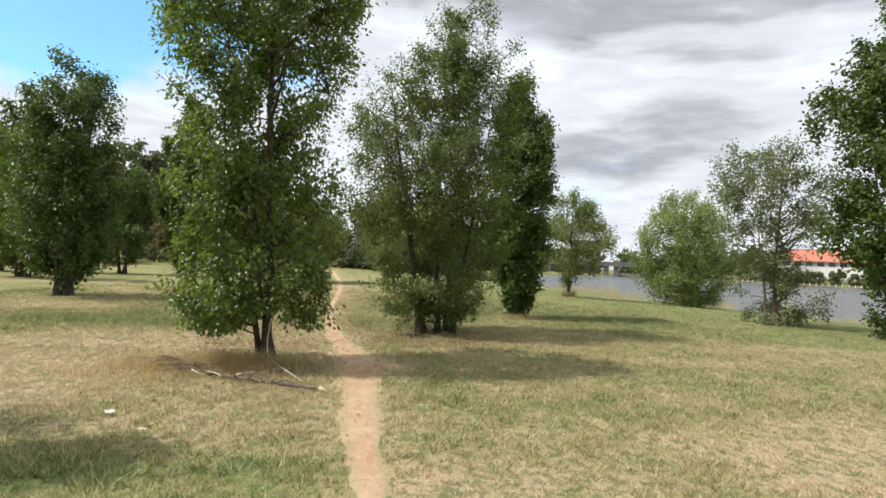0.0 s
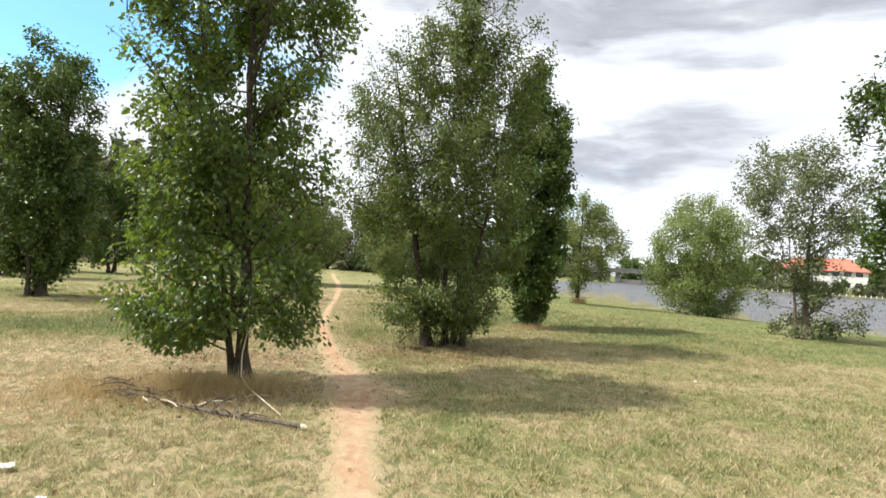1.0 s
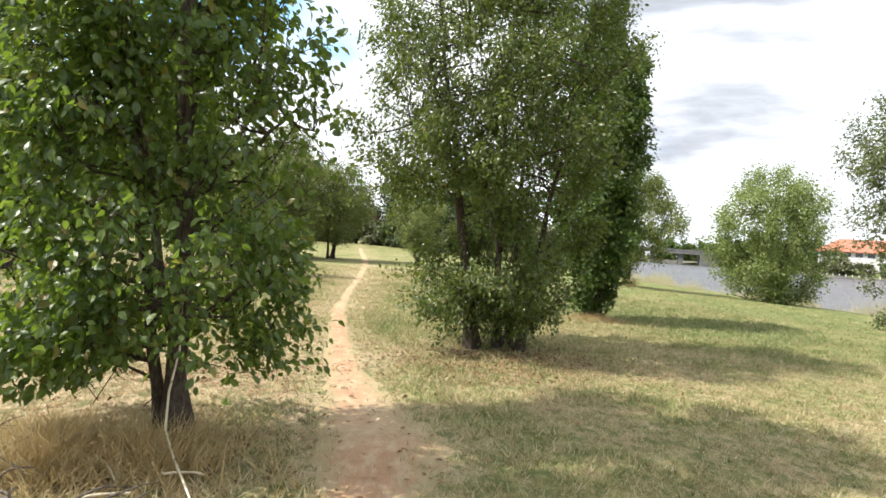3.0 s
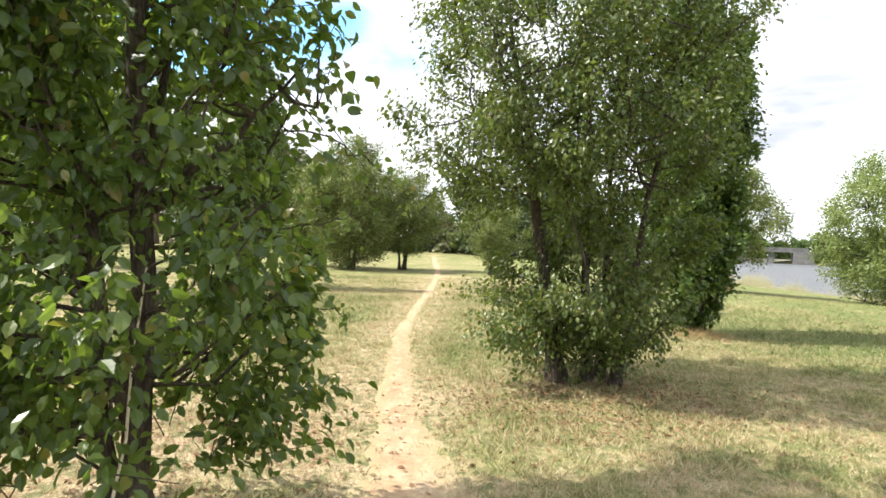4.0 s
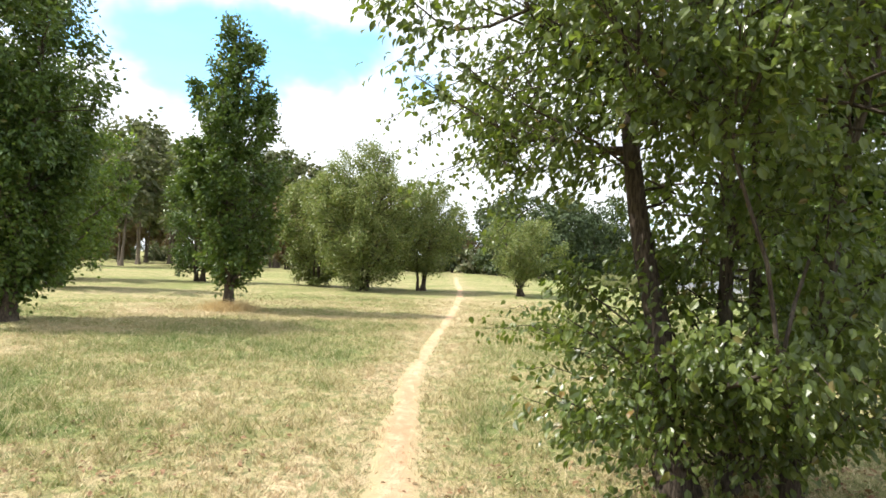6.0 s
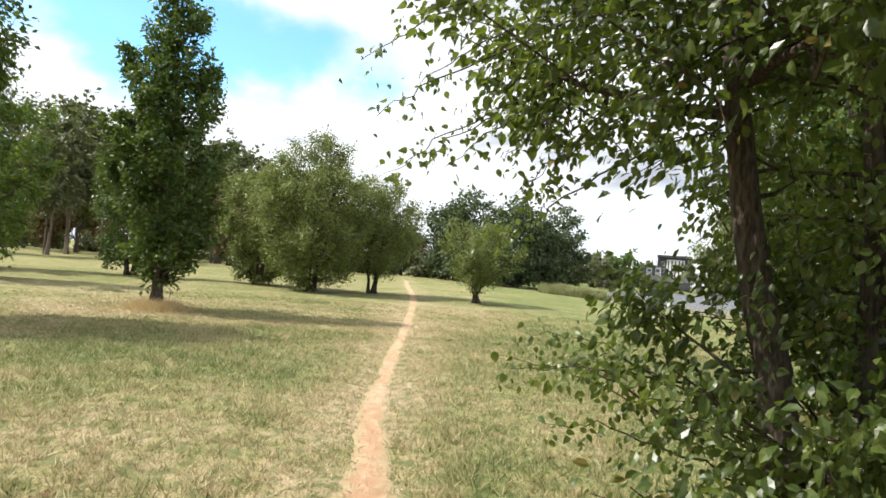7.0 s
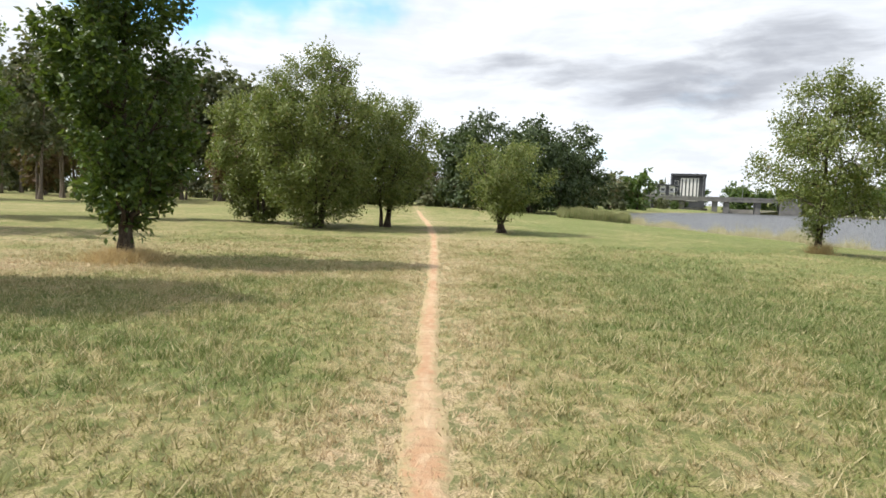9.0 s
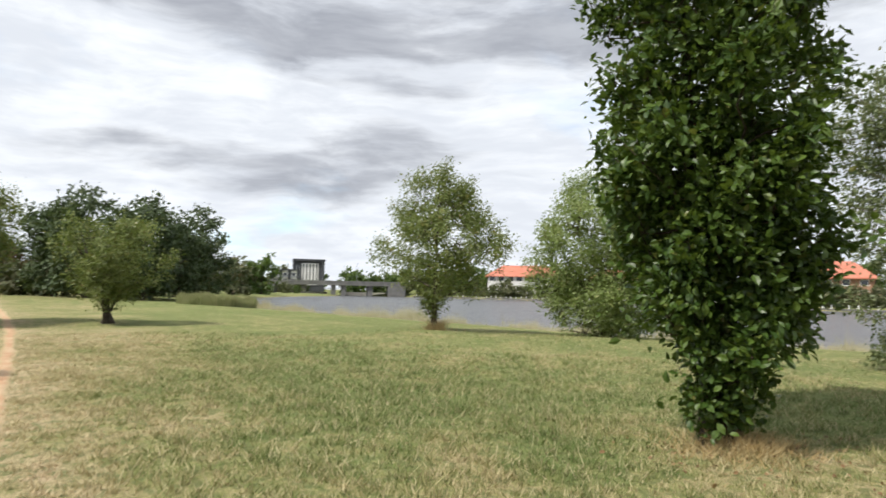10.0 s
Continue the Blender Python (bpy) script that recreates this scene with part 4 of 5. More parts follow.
make_tree("park_tree", "full green tree beside the lawn, shading the grass", -8.2, 3.4, ((0.6, 0.8), (1.5, 1.6), (3.5, 2.2), (5.3, 1.9), (6.6, 1.1), (7.4, 0.3)), stems=3, stem_r=0.14, spread=0.8, limbs=18, twigs=850, per=25, leaf=0.12, leaf_mat=PEAR, bark=BARK, gap=0.43, sprays=90, upright=1.0, seed=55, cloud=0.12)


def build_woods():
    """Gums and pines behind the lawns: a few built, the rest copies of them."""
    rng = np.random.default_rng(77)
    gum_shape = ((4.5, 1.0), (6, 2.6), (8, 3.4), (11, 3.6), (13, 2.6), (15, 0.8))
    pine_shape = ((1.0, 2.4), (3, 3.2), (5, 3.3), (7.2, 2.6), (8.8, 1.4), (10, 0.4))
    rust_shape = ((1.5, 1.5), (3, 2.6), (5, 3.0), (7, 2.4), (9, 1.0))
    gums = [make_tree("gum_tree", "tall grey-green gum tree in the wood", x, y, gum_shape, ((0, 0, 0), (6, 0.4, 0), (15, 0.2, 0.3)), stems=2, stem_r=0.2, spread=1.0, limbs=8, sprays=60, spray_len=1.8, upright=0.7, twigs=230, per=11, leaf=0.68, leaf_mat=GUM, bark=BARK_GUM, gap=0.36, seed=s, cloud=0.3, group="trees of the wood", boughs=False, base_z=0.0) for x, y, s in ((-30, 86, 61), (-41, 92, 62))]
    pines = [make_tree("pine_tree", "dark green pine tree in the wood", x, y, pine_shape, stems=1, stem_r=0.2, limbs=8, sprays=110, spray_len=1.2, upright=0.6, twigs=330, per=15, leaf=0.42, leaf_mat=PINE, bark=BARK, gap=0.28, seed=s, cloud=0.3, group="trees of the wood", boughs=False, base_z=0.0) for x, y, s in ((2.5, 88, 63), (9.5, 96, 64))]
    rusts = [make_tree("rusty_tree", "brownish half-dry tree in the wood", -26, 80, rust_shape, stems=2, stem_r=0.16, spread=1.0, limbs=12, sprays=50, spray_len=1.6, upright=0.7, twigs=180, per=10, leaf=0.66, leaf_mat=RUST, bark=BARK, gap=0.34, seed=65, cloud=0.28, group="trees of the wood", boughs=False, base_z=0.0)]
    sites = [("g", x + rng.uniform(-2, 2), 84 + 0.06 * abs(x) + rng.uniform(-4, 7)) for x in np.arange(-92, -19, 4.6)]
    sites += [("g", x, 104 + rng.uniform(-3, 8)) for x in np.arange(-95, -20, 9)] + [("g", -37, 66), ("g", -44, 60), ("g", -52, 55), ("g", -40, 74), ("g", -60, 62), ("g", -33, 70)]
    sites += [("p", -3, 101), ("p", 6, 101), ("p", 13, 104), ("p", -10, 108), ("p", 5.5, 92), ("p", 0, 95)]
    sites += [("r", x + rng.uniform(-2, 2), 112 + rng.uniform(-5, 5)) for x in np.arange(-100, 12, 6.5)] + [("p", x, 120) for x in (-20, -12, -4, 4, 11)] + [("p", x, 118 + 8 * rng.random()) for x in np.arange(-110, -28, 7.5)]
    shrub = make_tree("wood_shrub", "low dark shrub at the foot of the wood", -30, 100, ((0.1, 1.6), (0.9, 2.4), (2.0, 2.6), (3.2, 1.6), (3.9, 0.4)), stems=3, stem_r=0.06, spread=1.0, limbs=6, sprays=45, spray_len=1.2, upright=0.6, twigs=120, per=10, leaf=0.62, leaf_mat=GUM, bark=BARK, gap=0.3, seed=66, cloud=0.28, group="shrubs of the wood", boughs=False, base_z=0.0)
    for x in np.arange(-104, 10, 4.6):
        low = copy_thing(shrub, pose(float(x), float(99 + 8 * rng.random()), -0.05, 0, 0, float(rng.uniform(0, 360))))
        low.scale = [float(rng.uniform(0.7, 1.1))] * 3
    sites += [("r", -33, 78), ("r", -21, 84), ("r", -46, 80), ("r", -17, 88)]
    for kind, x, y in sites:
        source = {"g": gums, "p": pines, "r": rusts}[kind]
        tree = copy_thing(source[int(rng.integers(len(source)))], pose(x, y, float(land(x, y)) - 0.05, 0, 0, float(rng.uniform(0, 360))))
        tree.scale = [float(rng.uniform(1.1, 1.35) if kind == "p" and x > -5 and y < 113 else rng.uniform(0.75, 1.12))] * 3


build_woods()


def build_far_shore():
    """Trees along the opposite shore."""
    rng = np.random.default_rng(91)
    shape = ((0.3, 1.8), (1.5, 3.0), (3.5, 3.6), (5.5, 3.0), (7.5, 1.2))
    round_a = make_tree("lakeside_bush", "dark green rounded tree on the opposite shore", 140, 214, shape, stems=1, stem_r=0.2, spread=1.2, limbs=4, sprays=40, spray_len=1.8, upright=0.7, twigs=75, per=10, leaf=1.05, leaf_mat=GUM, bark=BARK, gap=0.25, seed=92, cloud=0.4, group="trees of the opposite shore", boughs=False)
    round_b = make_tree("lakeside_bush", "green rounded tree on the opposite shore", 152, 176, shape, stems=1, stem_r=0.2, spread=1.2, limbs=4, sprays=40, spray_len=1.8, upright=0.7, twigs=75, per=10, leaf=1.05, leaf_mat=OAK, bark=BARK, gap=0.25, seed=93, cloud=0.4, group="trees of the opposite shore", boughs=False)
    hedge = make_tree("lakeside_bush", "dense dark bush along the opposite shore", 141, 100, ((0.1, 1.8), (1.2, 2.4), (2.8, 2.5), (4.2, 1.8), (5.2, 0.5)), stems=1, stem_r=0.1, spread=1.0, limbs=3, sprays=50, spray_len=1.2, upright=0.6, twigs=100, per=10, leaf=0.70, leaf_mat=GUM, bark=BARK, gap=0.2, seed=94, cloud=0.3, group="trees of the opposite shore", boughs=False)
    for y in np.arange(58, 252, 4.6):
        low = copy_thing(hedge, pose(float(np.interp(y, FAR_Y, FAR_X)) + float(rng.uniform(3.5, 6)), float(y), LAKE + 0.6, 0, 0, float(rng.uniform(0, 360))))
        low.scale = [float(rng.uniform(0.75, 1.1)) * (0.88 if 180 < y < 235 else 1.0)] * 3
    sites = [(float(x), float(288 + rng.uniform(-6, 10)), float(rng.uniform(1.0, 1.4))) for x in np.concatenate([np.arange(20, 92, 3.6), np.arange(110, 250, 4.6)])]
    for y in np.arange(60, 250, 9):
        sites.append((float(np.interp(y, FAR_Y, FAR_X)) + rng.uniform(5, 9), y, rng.uniform(0.55, 0.85) * (0.8 if 185 < y < 232 else 1.0)))
    for y in np.arange(40, 260, 9):
        sites.append((float(np.interp(y, FAR_Y, FAR_X)) + rng.uniform(45, 75), y, rng.uniform(1.3, 2.0)))
    for x in np.arange(20, 84, 6.5):
        sites.append((x, 178 + (x - 38) * 1.6 + rng.uniform(10, 30) if x > 38 else 165 + rng.uniform(0, 30), rng.uniform(1.1, 1.5) if x < 52 else rng.uniform(0.35, 0.6)))
    for x in np.arange(60, 260, 11):
        sites.append((x, 345 - abs(x - 120) * 0.25 + rng.uniform(-10, 14), rng.uniform(1.2, 1.9)))
    sites = [(x, y, s * 0.55 if 62 < x < 96 and 280 < y < 310 else s) for x, y, s in sites]
    for x, y, s in sites:
        tree = copy_thing((round_a, round_b)[int(rng.integers(2))], pose(x, y, max(float(land(x, y)), LAKE + 0.1) - 0.1, 0, 0, float(rng.uniform(0, 360))))
        tree.scale = [float(s)] * 3


build_far_shore()

# ---- buildings across the water ----


def gable(bm, x0, x1, y0, y1, z0, z1, hip):
    """A hipped roof with thickness over a rectangle."""
    lower = [bm.verts.new(p) for p in ((x0, y0, z0 - 0.25), (x1, y0, z0 - 0.25), (x1, y1, z0 - 0.25), (x0, y1, z0 - 0.25))]
    eave = [bm.verts.new(p) for p in ((x0, y0, z0), (x1, y0, z0), (x1, y1, z0), (x0, y1, z0))]
    ridge = [bm.verts.new(p) for p in ((x0 + hip, (y0 + y1) / 2, z1), (x1 - hip, (y0 + y1) / 2, z1))]
    bm.faces.new(lower[::-1])
    for i in range(4):
        bm.faces.new((lower[i], lower[(i + 1) % 4], eave[(i + 1) % 4], eave[i]))
    bm.faces.new((eave[0], eave[1], ridge[1], ridge[0]))
    bm.faces.new((eave[1], eave[2], ridge[1]))
    bm.faces.new((eave[2], eave[3], ridge[0], ridge[1]))
    bm.faces.new((eave[3], eave[0], ridge[0]))
    return bm


def make_window(parent, x, z, w, h, y=0.0):
    pane = boxed("window", WHITE, parent, (x - w / 2 - 0.12, x + w / 2 + 0.12, y - 0.08, y, z - 0.14, z), (x - w / 2 - 0.12, x - w / 2, y - 0.08, y, z, z + h), (x + w / 2, x + w / 2 + 0.12, y - 0.08, y, z, z + h), (x - w / 2 - 0.12, x + w / 2 + 0.12, y - 0.08, y, z + h, z + h + 0.12))
    boxed("pane", GLASS, pane, (x - w / 2, x + w / 2, y - 0.03, y, z, z + h))


def make_house(label, m, length, depth, wall_h, roof_h, wall, tile, rows, group="houses across the lake"):
    house = thing("house", m, label, "house", group)
    boxed("wall", wall, house, (-length / 2, length / 2, 0, depth, 0, wall_h))
    bm = gable(bmesh.new(), -length / 2 - 0.9, length / 2 + 0.9, -0.9, depth + 0.9, wall_h, wall_h + roof_h, depth * 0.5)
    part("roof", bm, tile, house)
    for z, h, step, w in rows:
        for x in np.arange(-length / 2 + step / 2, length / 2, step):
            make_window(house, float(x), z, w, h)
    return house


def facing(x, y, z, to=(0, 14)):
    """A pose whose front (minus y) looks towards a place."""
    return pose(x, y, z, 0, 0, math.degrees(math.atan2(y - to[1], x - to[0])) - 90)


make_house("long white lakeside building with an orange tiled roof", facing(149, 214, 1.6), 28, 13, 6.4, 4.4, WHITE, TILE, ((0.9, 1.6, 3.4, 1.9), (4.6, 1.8, 3.4, 2.1)))
make_house("white two-storey house with an orange tiled roof", facing(166, 184, 1.6), 17, 10, 5.4, 3.6, WHITE, TILE, ((0.8, 1.4, 3.4, 1.7), (3.4, 1.4, 3.4, 1.7)))
make_house("brown house with an orange tiled roof", facing(158, 103, 1.6), 15, 10, 5.2, 4.2, BRICK, TILE, ((0.8, 1.4, 3.7, 1.6), (3.4, 1.3, 3.7, 1.5)))
make_house("brown house with an orange tiled roof", facing(158, 80, 1.6), 14, 10, 3.4, 3.4, BRICK, TILE, ((0.9, 1.4, 3.5, 1.6),))
make_house("pale house with a blue-grey roof", facing(172, 124, 1.6), 14, 10, 5.6, 4.2, WHITE, TILE_B, ((0.8, 1.4, 3.5, 1.6), (3.4, 1.4, 3.5, 1.6)))


def build_apartments():
    """The flat-roofed dark and white block behind the bridge."""
    block = thing("apartment_building", facing(100, 322, 0.5), "dark flat-roofed apartment block with white panels and glass", "building")
    boxed("wall", BLACK, block, (-7, 7, 0, 14, 0, 14.6))
    boxed("roof", BLACK, block, (-7.8, 7.8, -1.4, 14.6, 14.6, 15.6))
    boxed("panel", WHITE, block, (-3.4, 4.6, -0.25, -0.004, 3, 13.6))
    boxed("column", BLACK, block, (-7.6, -6.7, -1.2, -0.3, 0, 14.6))
    boxed("column", BLACK, block, (6.6, 7.5, -1.2, -0.3, 0, 14.6))
    for x in (-2.6, -1.0, 0.6, 2.2, 3.8):
        boxed("glazing", GLASS, block, (x - 0.28, x + 0.28, -0.30, -0.255, 3.6, 13.2))
    for z in (4, 7.2, 10.4):
        make_window(block, -5.2, z, 1.5, 1.9, -0.004)
    wing = thing("apartment_building", facing(86.5, 318, 0.5), "lower white and dark apartment wing with balconies", "building")
    boxed("wall", WHITE, wing, (-6, 6, 0, 12, 0, 9.6))
    boxed("roof", BLACK, wing, (-6.4, 6.4, -0.8, 12.4, 9.6, 10.3))
    for x in (-6, -2, 2):
        boxed("panel", BLACK, wing, (x, x + 1.5, -0.3, -0.004, 0, 9.6))
    for z in (1.2, 4.0, 6.8):
        for x in (-3.4, 0.8, 4.6):
            make_window(wing, x, z, 1.6, 1.7, -0.004)
            boxed("balcony", STEEL, wing, (x - 1.2, x + 1.2, -1.0, -0.09, z - 0.5, z - 0.3), (x - 1.2, x + 1.2, -1.0, -0.94, z - 0.3, z + 0.4))


build_apartments()


def build_bridge():
    bridge = thing("road_bridge", facing(92, 262, LAKE), "low concrete road bridge on piers over the lake", "bridge")
    boxed("deck", CONCRETE, bridge, (-27, 25, -4, 6, 4.2, 5.3))
    boxed("parapet", CONCRETE, bridge, (-27, 25, -4.1, -3.9, 5.3, 5.9))
    boxed("parapet", CONCRETE, bridge, (-27, 25, 5.9, 6.1, 5.3, 5.9))
    for x in (-13, -1.5, 2.5, 13):
        boxed("pier", CONCRETE, bridge, (x - 1.0, x + 1.0, -3.2, 5.2, -1.5, 4.3))
    boxed("abutment", CONCRETE, bridge, (-29, -24, -4.4, 6.4, -1.5, 4.2))
    boxed("abutment", CONCRETE, bridge, (20, 27, -4.4, 6.4, -1.5, 4.2))
    for x in (-18, -6, 8, 19):
        v, f = tube(np.array([(x, 5.6, 5.2), (x, 5.6, 12.5), (x, 4.4, 13.2)], float), (0.09, 0.07, 0.06), 6)
        lamp = thing("street_lamp", bridge.matrix_world.copy(), "slim grey street lamp on the bridge", "lamp", "lamps on the bridge")
        part_mesh("pole", v, f, STEEL, lamp)
        boxed("head", STEEL, lamp, (x - 0.18, x + 0.18, 3.5, 4.4, 13.1, 13.3))


build_bridge()


def build_seawall():
    """Stone edging with pale posts along the opposite shore."""
    wall = thing("seawall", pose(0, 0, 0), "low stone wall along the opposite shore", "wall", kind="structure")
    y = 62.0
    while y < 246:
        x = float(np.interp(y, FAR_Y, FAR_X))
        x1, y1 = float(np.interp(y + 4, FAR_Y, FAR_X)), y + 4
        turn = math.degrees(math.atan2(y1 - y, x1 - x))
        run = math.hypot(x1 - x, 4)
        bm = box(bmesh.new(), 0, run - 0.02, -0.5, 0.1, -0.9, 0.55)
        seg = part("stone", bm, CONCRETE, wall)
        seg.matrix_basis = pose(x, y, LAKE, 0, 0, turn)
        for k in (0.9, 2.9):
            v, f = tube(np.array([(0, 0, 0), (0, 0, 0.7), (0, 0, 0.78)], float), (0.13, 0.13, 0.05), 8)
            post = part_mesh("bollard", v, f, WHITE)
            post.matrix_basis = pose(x + (x1 - x) * k / 4 + 0.3, y + k, LAKE + 0.5)
            tagged(post, "short white bollard on the opposite shore", "bollard", "bollards along the shore")
        y += 4
    for x0, x1 in ((76, 90), (98, 116)):
        bm = box(bmesh.new(), x0, x1, 268, 271, LAKE - 0.5, LAKE + 1.5)
        tagged(part("retaining_wall", bm, STONE), "pale stone retaining wall under the bridge", "wall", "walls under the bridge")


build_seawall()

# ---- things on the grass ----


def blades(at, height, rng, width=0.008, bend=0.4, per=1, scatter=0.015):
    """Corners and triangles of thin grass blades."""
    at = np.repeat(at, per, 0)
    height = np.repeat(height, per) * rng.uniform(0.6, 1.25, len(at))
    at = at + np.stack([rng.normal(0, scatter, len(at)), rng.normal(0, scatter, len(at)), np.zeros(len(at))], 1)
    turn = rng.uniform(0, 2 * np.pi, len(at))
    side = np.stack([np.cos(turn), np.sin(turn), np.zeros(len(at))], 1) * (width * rng.uniform(0.7, 1.3, len(at)))[:, None]
    tip = at + np.stack([rng.normal(0, bend, len(at)) * height, rng.normal(0, bend, len(at)) * height, height], 1)
    verts = np.stack([at - side, at + side, tip], 1).reshape(-1, 3)
    return verts, np.arange(len(at) * 3).reshape(-1, 3)


def build_grass():
    rng = np.random.default_rng(5)
    n = 175000
    x, y = rng.uniform(-13, 15, n), rng.uniform(1.5, 36, n)
    reach = np.maximum(np.abs(x - trail_x(y)) - 3.5, 0)
    keep = rng.random(n) < np.clip(1.0 - reach / 11 - np.maximum(y - 22, 0) / 22, 0.08, 1)
    d = dryness(x, y)
    keep &= rng.random(n) < np.clip(1.25 - 0.35 * d, 0.6, 1)
    half = np.interp(y, [-8, 4, 7, 9, 10.5, 13, 16, 22, 30, 60], [0.15, 0.16, 0.21, 0.34, 0.32, 0.22, 0.15, 0.11, 0.13, 0.2])
    keep &= np.abs(x - trail_x(y)) > half * rng.uniform(0.35, 1.5, n)
    keep &= shore_depth(x, y) < -0.3
    x, y, d = x[keep], y[keep], d[keep]
    tall = (0.030 + 0.105 * (1.1 - d) * vnoise(x * 3.2, y * 3.2, seed=31) ** 1.6) * (1 + 0.9 * np.exp(-np.hypot(x + 2.2, y - 8.7) / 1.2))
    at = np.stack([x, y, land(x, y) - 0.004], 1)
    v, f = blades(at, tall, rng, 0.006, 0.7, 5, 0.028)
    ob = part_mesh("lawn_grass", v, f, BLADE, attributes={"dry": np.repeat(d, 15)})
    tagged(ob, "short mixed green and straw-coloured lawn grass", "grass", kind="stuff")


def build_tufts():
    """Taller clumps that stand out of the mown grass."""
    rng = np.random.default_rng(25)
    n = 15000
    x, y = rng.uniform(-10, 9, n), rng.uniform(2.0, 27, n)
    d = dryness(x, y)
    keep = rng.random(n) < np.clip(0.95 - 0.55 * d, 0.2, 1) * (0.25 + 0.9 * vnoise(x * 0.8, y * 0.8, seed=51))
    keep &= np.abs(x - trail_x(y)) > 0.42 + 0.2 * rng.random(n)
    keep &= (np.abs(y - 9.2) > 1.0) | (np.abs(x - trail_x(y)) > 0.9)
    x, y, d = x[keep], y[keep], d[keep]
    at = np.stack([x, y, land(x, y) - 0.006], 1)
    v, f = blades(at, rng.uniform(0.05, 0.12, len(at)) * (1.15 - 0.5 * d), rng, 0.0055, 0.55, 13, 0.032)
    ob = part_mesh("grass_tuft", v, f, BLADE, attributes={"dry": np.repeat(d, 39)})
    tagged(ob, "taller green and straw tufts in the lawn", "grass", kind="stuff")


def build_brush_pile():
    rng = np.random.default_rng(35)
    ob = thing("brush_pile", pose(0, 0, 0), "loose heap of grey dead twigs in dry grass", "twigs")
    for k in range(46):
        u = rng.random()
        a = np.array([-2.75 - 0.85 * u + rng.normal(0, 0.10), 7.95 + 0.8 * u + rng.normal(0, 0.13), 0])
        turn, run = rng.normal(2.4, 0.7), rng.uniform(0.2, 0.55)
        b = a + np.array([math.cos(turn) * run, math.sin(turn) * run, 0])
        a[2], b[2] = float(land(a[0], a[1])) + rng.uniform(0.01, 0.07), float(land(b[0], b[1])) + rng.uniform(0.02, 0.12)
        v, f = tube(curve(a, b, 5, 0.08, rng), np.linspace(rng.uniform(0.006, 0.013), 0.003, 5), 5)
        part_mesh("twig", v, f, DEADWOOD, ob, smooth=True)


def build_shore_grass():
    rng = np.random.default_rng(6)
    n = 26000
    y = rng.uniform(22, 100, n)
    x = np.interp(y, SHORE_Y, SHORE_X) - rng.gamma(1.6, 0.55, n) + 0.6
    keep = rng.random(n) < 0.15 + 0.7 * vnoise(x * 0.8, y * 0.6, seed=41)
    x, y = x[keep], y[keep]
    at = np.stack([x, y, np.maximum(land(x, y), LAKE - 0.1) - 0.02], 1)
    v, f = blades(at, 0.18 + 1.25 * vnoise(x * 0.9, y * 0.8, seed=42) ** 2.2, rng, 0.009, 0.3, 3)
    ob = part_mesh("shore_grass", v, f, PALE_GRASS)
    tagged(ob, "tall dry grass standing along the water's edge", "grass", kind="stuff")
    n = 9000
    turn, r = rng.uniform(0, 2 * np.pi, n), np.sqrt(rng.random(n))
    x, y = 10.5 + 3.4 * r * np.cos(turn), 79 + 5.5 * r * np.sin(turn)
    at = np.stack([x, y, np.maximum(land(x, y), LAKE) - 0.05], 1)
    v, f = blades(at, 0.3 + 0.9 * vnoise(x * 0.9, y * 0.9, seed=43), rng, 0.035, 0.14, 3)
    ob = part_mesh("reed_bed", v, f, REED)
    tagged(ob, "thick green and straw reed bed at the lake's edge", "reeds", kind="stuff")


def build_straw(x, y, r, count, label, height=0.22):
    rng = np.random.default_rng(int(abs(x * 100)) + 7)
    turn, d = rng.uniform(0, 2 * np.pi, count), r * rng.gamma(2.0, 0.3, count)
    px, py = x + d * np.cos(turn), y + d * np.sin(turn)
    at = np.stack([px, py, land(px, py) - 0.01], 1)
    v, f = blades(at, height * np.clip(1.1 - d / r * 0.55, 0.25, 1.1), rng, 0.006, 0.75, 4)
    tagged(part_mesh("dry_grass", v, f, STRAW), label, "dry grass", "straw at the trunks", "stuff")


def build_litter():
    rng = np.random.default_rng(8)
    clusters = ((0.95, 13.2, 1.6, 2000), (-0.4, 12.6, 0.8, 160), (-2.3, 8.9, 1.4, 500), (-2.6, 11.2, 1.3, 700), (0.3, 11.9, 0.9, 260), (-3.6, 13.8, 1.3, 260), (3.8, 19.2, 1.1, 260), (0, 10, 6, 220))
    pts = np.concatenate([np.stack([rng.normal(x, r * 0.6, n), rng.normal(y, r * 0.5, n)], 1) for x, y, r, n in clusters])
    at = np.stack([pts[:, 0], pts[:, 1], land(pts[:, 0], pts[:, 1]) + 0.018], 1)
    n = len(at)
    along = unit(rng.normal(0, 1, (n, 3)) * np.array([1, 1, 0.25]))
    face = unit(rng.normal(0, 0.35, (n, 3)) + np.array([0, 0, 1.0]))
    length = rng.uniform(0.03, 0.062, n)
    v, f = leaf_mesh(at, along, face, length, length * 0.6, True)
    tagged(part_mesh("leaf_litter", v, f, DEAD), "scattered brown fallen leaves under the trees", "fallen leaves", kind="stuff")


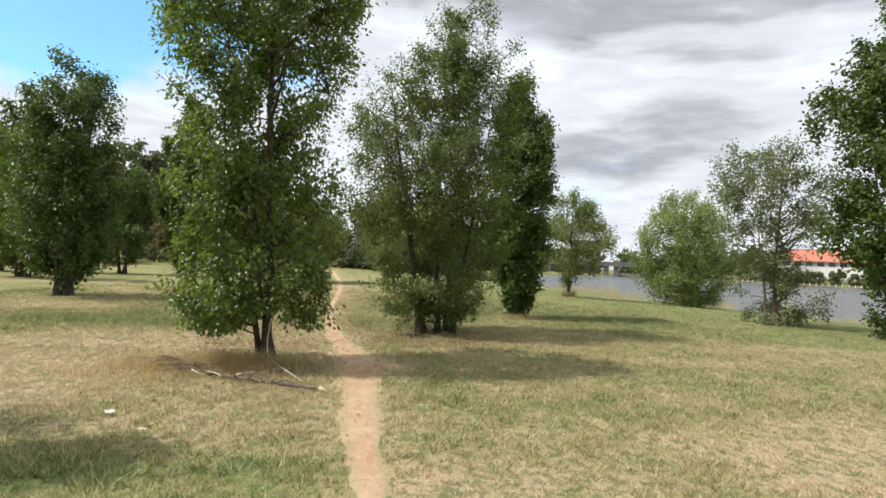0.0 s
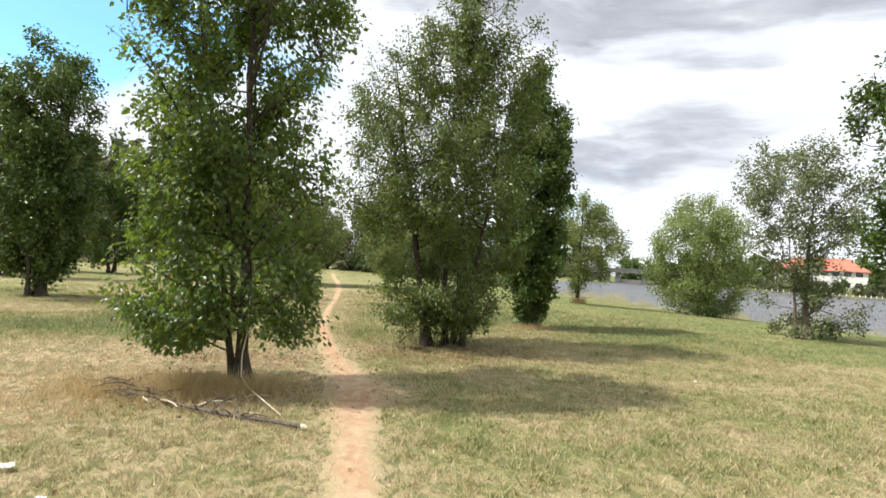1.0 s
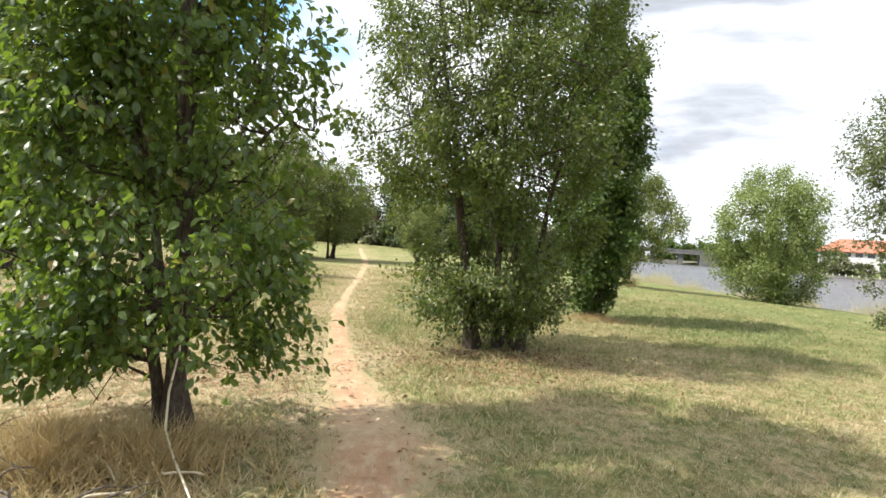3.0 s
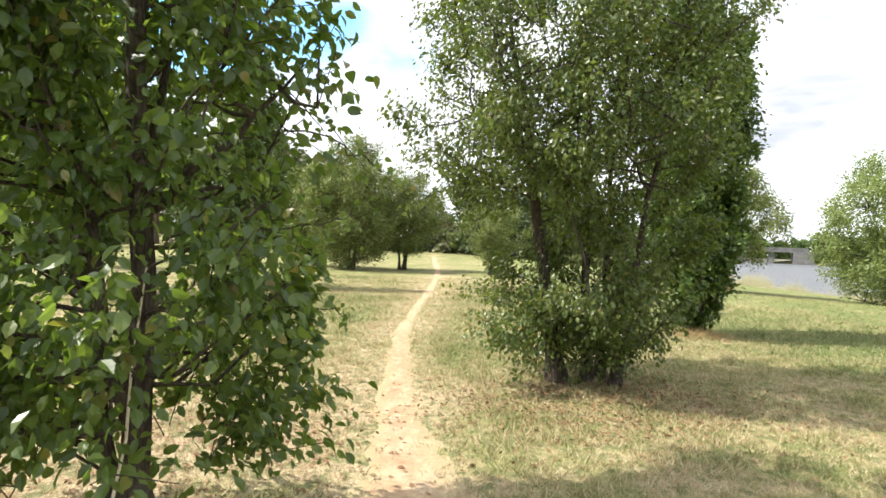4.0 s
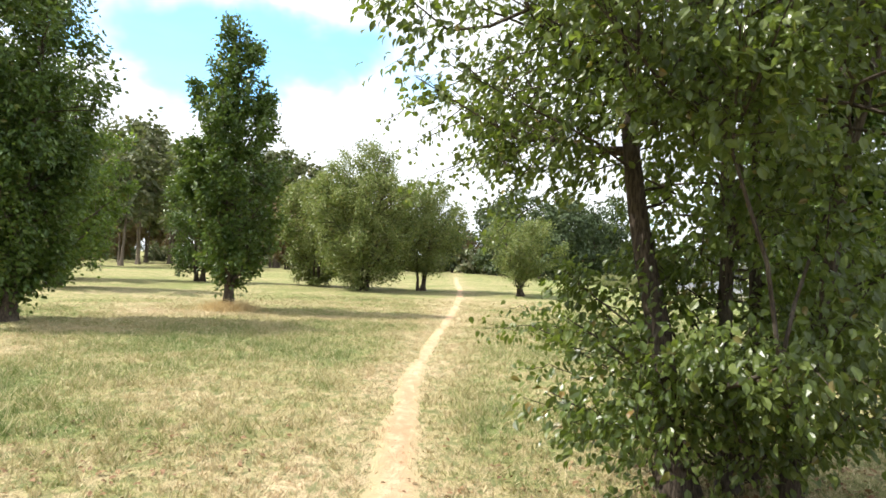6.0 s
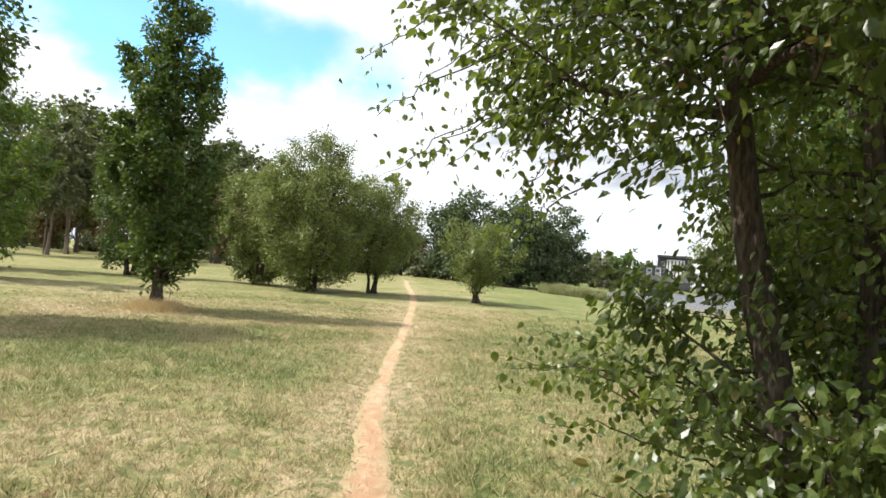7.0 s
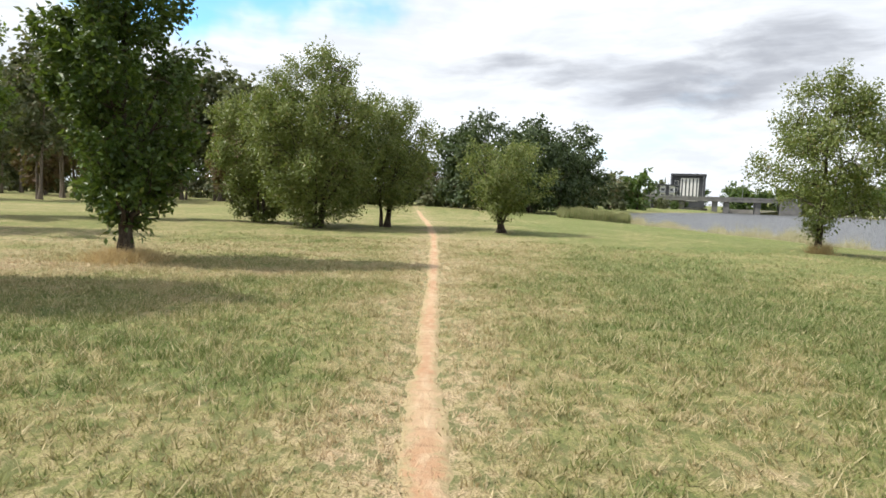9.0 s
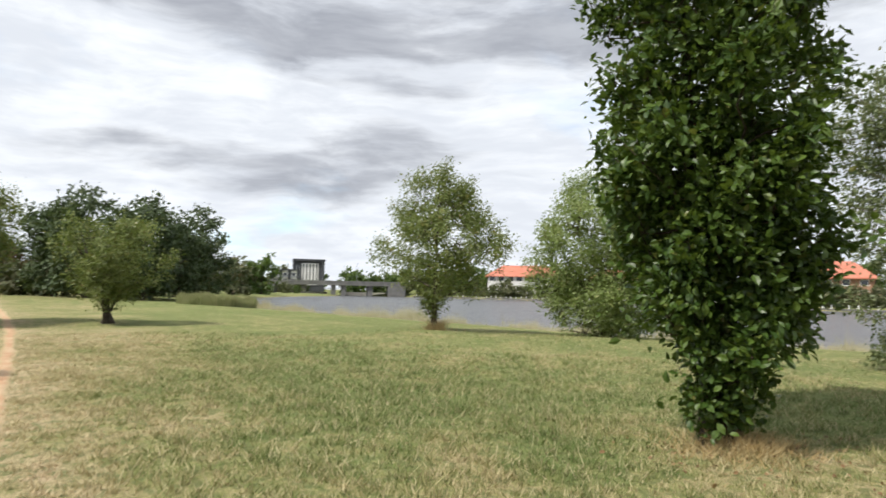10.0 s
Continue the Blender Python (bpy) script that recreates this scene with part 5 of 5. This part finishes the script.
def build_fallen_branch():
    rng = np.random.default_rng(14)
    ob = thing("fallen_branch", pose(0, 0, 0), "grey fallen branch with a pale broken end lying in the grass", "branch")
    spine = np.array([(-1.25, 7.2), (-1.5, 7.32), (-1.9, 7.46), (-2.3, 7.62), (-2.65, 7.82), (-3.0, 8.2), (-3.45, 8.7)], float)
    path = np.column_stack([spine, land(spine[:, 0], spine[:, 1]) + np.array([0.035, 0.04, 0.04, 0.045, 0.05, 0.06, 0.05])])
    v, f = tube(path, (0.022, 0.023, 0.022, 0.019, 0.016, 0.012, 0.006), 8)
    part_mesh("bough", v, f, DEADWOOD, ob, smooth=True)
    v, f = tube(np.array([path[0] + (0.055, -0.03, -0.005), path[0] + (0.02, -0.012, 0), path[0]]), (0.010, 0.028, 0.027), 7)
    part_mesh("broken_end", v, f, PALEWOOD, ob, "pale splintered end")
    for k in range(22):
        t = rng.uniform(1.5, 5.9)
        a = np.array([np.interp(t, np.arange(7), path[:, c]) for c in range(3)])
        b = a + np.array([rng.normal(-0.1, 0.28), rng.normal(0.0, 0.25), rng.uniform(-0.04, 0.10)])
        b[2] = max(b[2], float(land(b[0], b[1])) + 0.02)
        v, f = tube(curve(a, b, 6, 0.12, rng), np.linspace(0.011, 0.003, 6), 5)
        part_mesh("twig", v, f, DEADWOOD, ob, smooth=True)


def build_sticks():
    """Bleached sticks, and the long pale one that leans on the trunk."""
    rng = np.random.default_rng(15)
    for a, b in (((-2.35, 7.75), (-2.05, 7.95)), ((-2.0, 8.25), (-1.75, 8.25)), ((-2.75, 7.9), (-2.5, 7.6)), ((-2.5, 8.5), (-2.2, 8.1)), ((-3.0, 8.0), (-2.8, 7.7))):
        p = np.array([(*a, float(land(*a)) + 0.05), (*b, float(land(*b)) + 0.06)])
        v, f = tube(curve(p[0], p[1], 5, 0.05, rng), np.linspace(0.011, 0.006, 5), 6)
        tagged(part_mesh("stick", v, f, PALEWOOD, smooth=True), "bleached dry stick lying on straw", "stick", "sticks by the trunk")
    path = np.array([(-2.08, 8.78, 1.45), (-2.11, 8.74, 1.0), (-2.10, 8.70, 0.7), (-2.14, 8.67, 0.42), (-2.12, 8.60, 0.20), (-2.0, 8.4, 0.12), (-1.78, 8.0, 0.09), (-1.48, 7.45, 0.05)])
    path[:, 2] += float(land(-1.8, 8.2))
    v, f = tube(path, (0.004, 0.006, 0.007, 0.008, 0.008, 0.008, 0.007, 0.004), 6)
    tagged(part_mesh("stick", v, f, PALEWOOD, smooth=True), "long pale bent stick leaning against the trunk", "stick", "sticks by the trunk")


def build_scraps():
    for x, y, s in ((-3.1, 5.85, 0.06), (4.38, 10.9, 0.035), (-2.6, 5.3, 0.03)):
        bm = bmesh.new()
        bmesh.ops.create_grid(bm, x_segments=5, y_segments=4, size=s)
        for v in bm.verts:
            v.co.z += s * 0.5 * (noise.noise(v.co * 40 + Vector((x, y, 0))) + 0.5)
            v.co.y *= 0.7
        ob = part("paper_scrap", bm, PAPER)
        ob.matrix_basis = pose(x, y, float(land(x, y)) + 0.025, 0, 0, x * 77)
        tagged(ob, "crumpled white scrap of paper on the grass", "litter", "scraps on the grass")


build_grass()
build_tufts()
build_brush_pile()
build_shore_grass()
build_straw(-2.2, 8.6, 0.85, 480, "heap of long dry straw round the trunk", 0.26)
build_straw(-3.5, 8.3, 1.4, 600, "patch of tall dry straw beside the trunk", 0.17)
build_straw(-2.72, 8.4, 0.6, 450, "golden dry straw beside the trunk", 0.26)
build_straw(-8.4, 26.1, 0.85, 800, "heap of dry straw round the trunk", 0.3)
build_straw(3.64, 19.4, 0.6, 500, "dry straw at the foot of the tree", 0.2)
build_straw(10.3, 36.8, 0.4, 300, "dry brown grass round the trunk", 0.45)
build_litter()
build_fallen_branch()
build_sticks()
build_scraps()
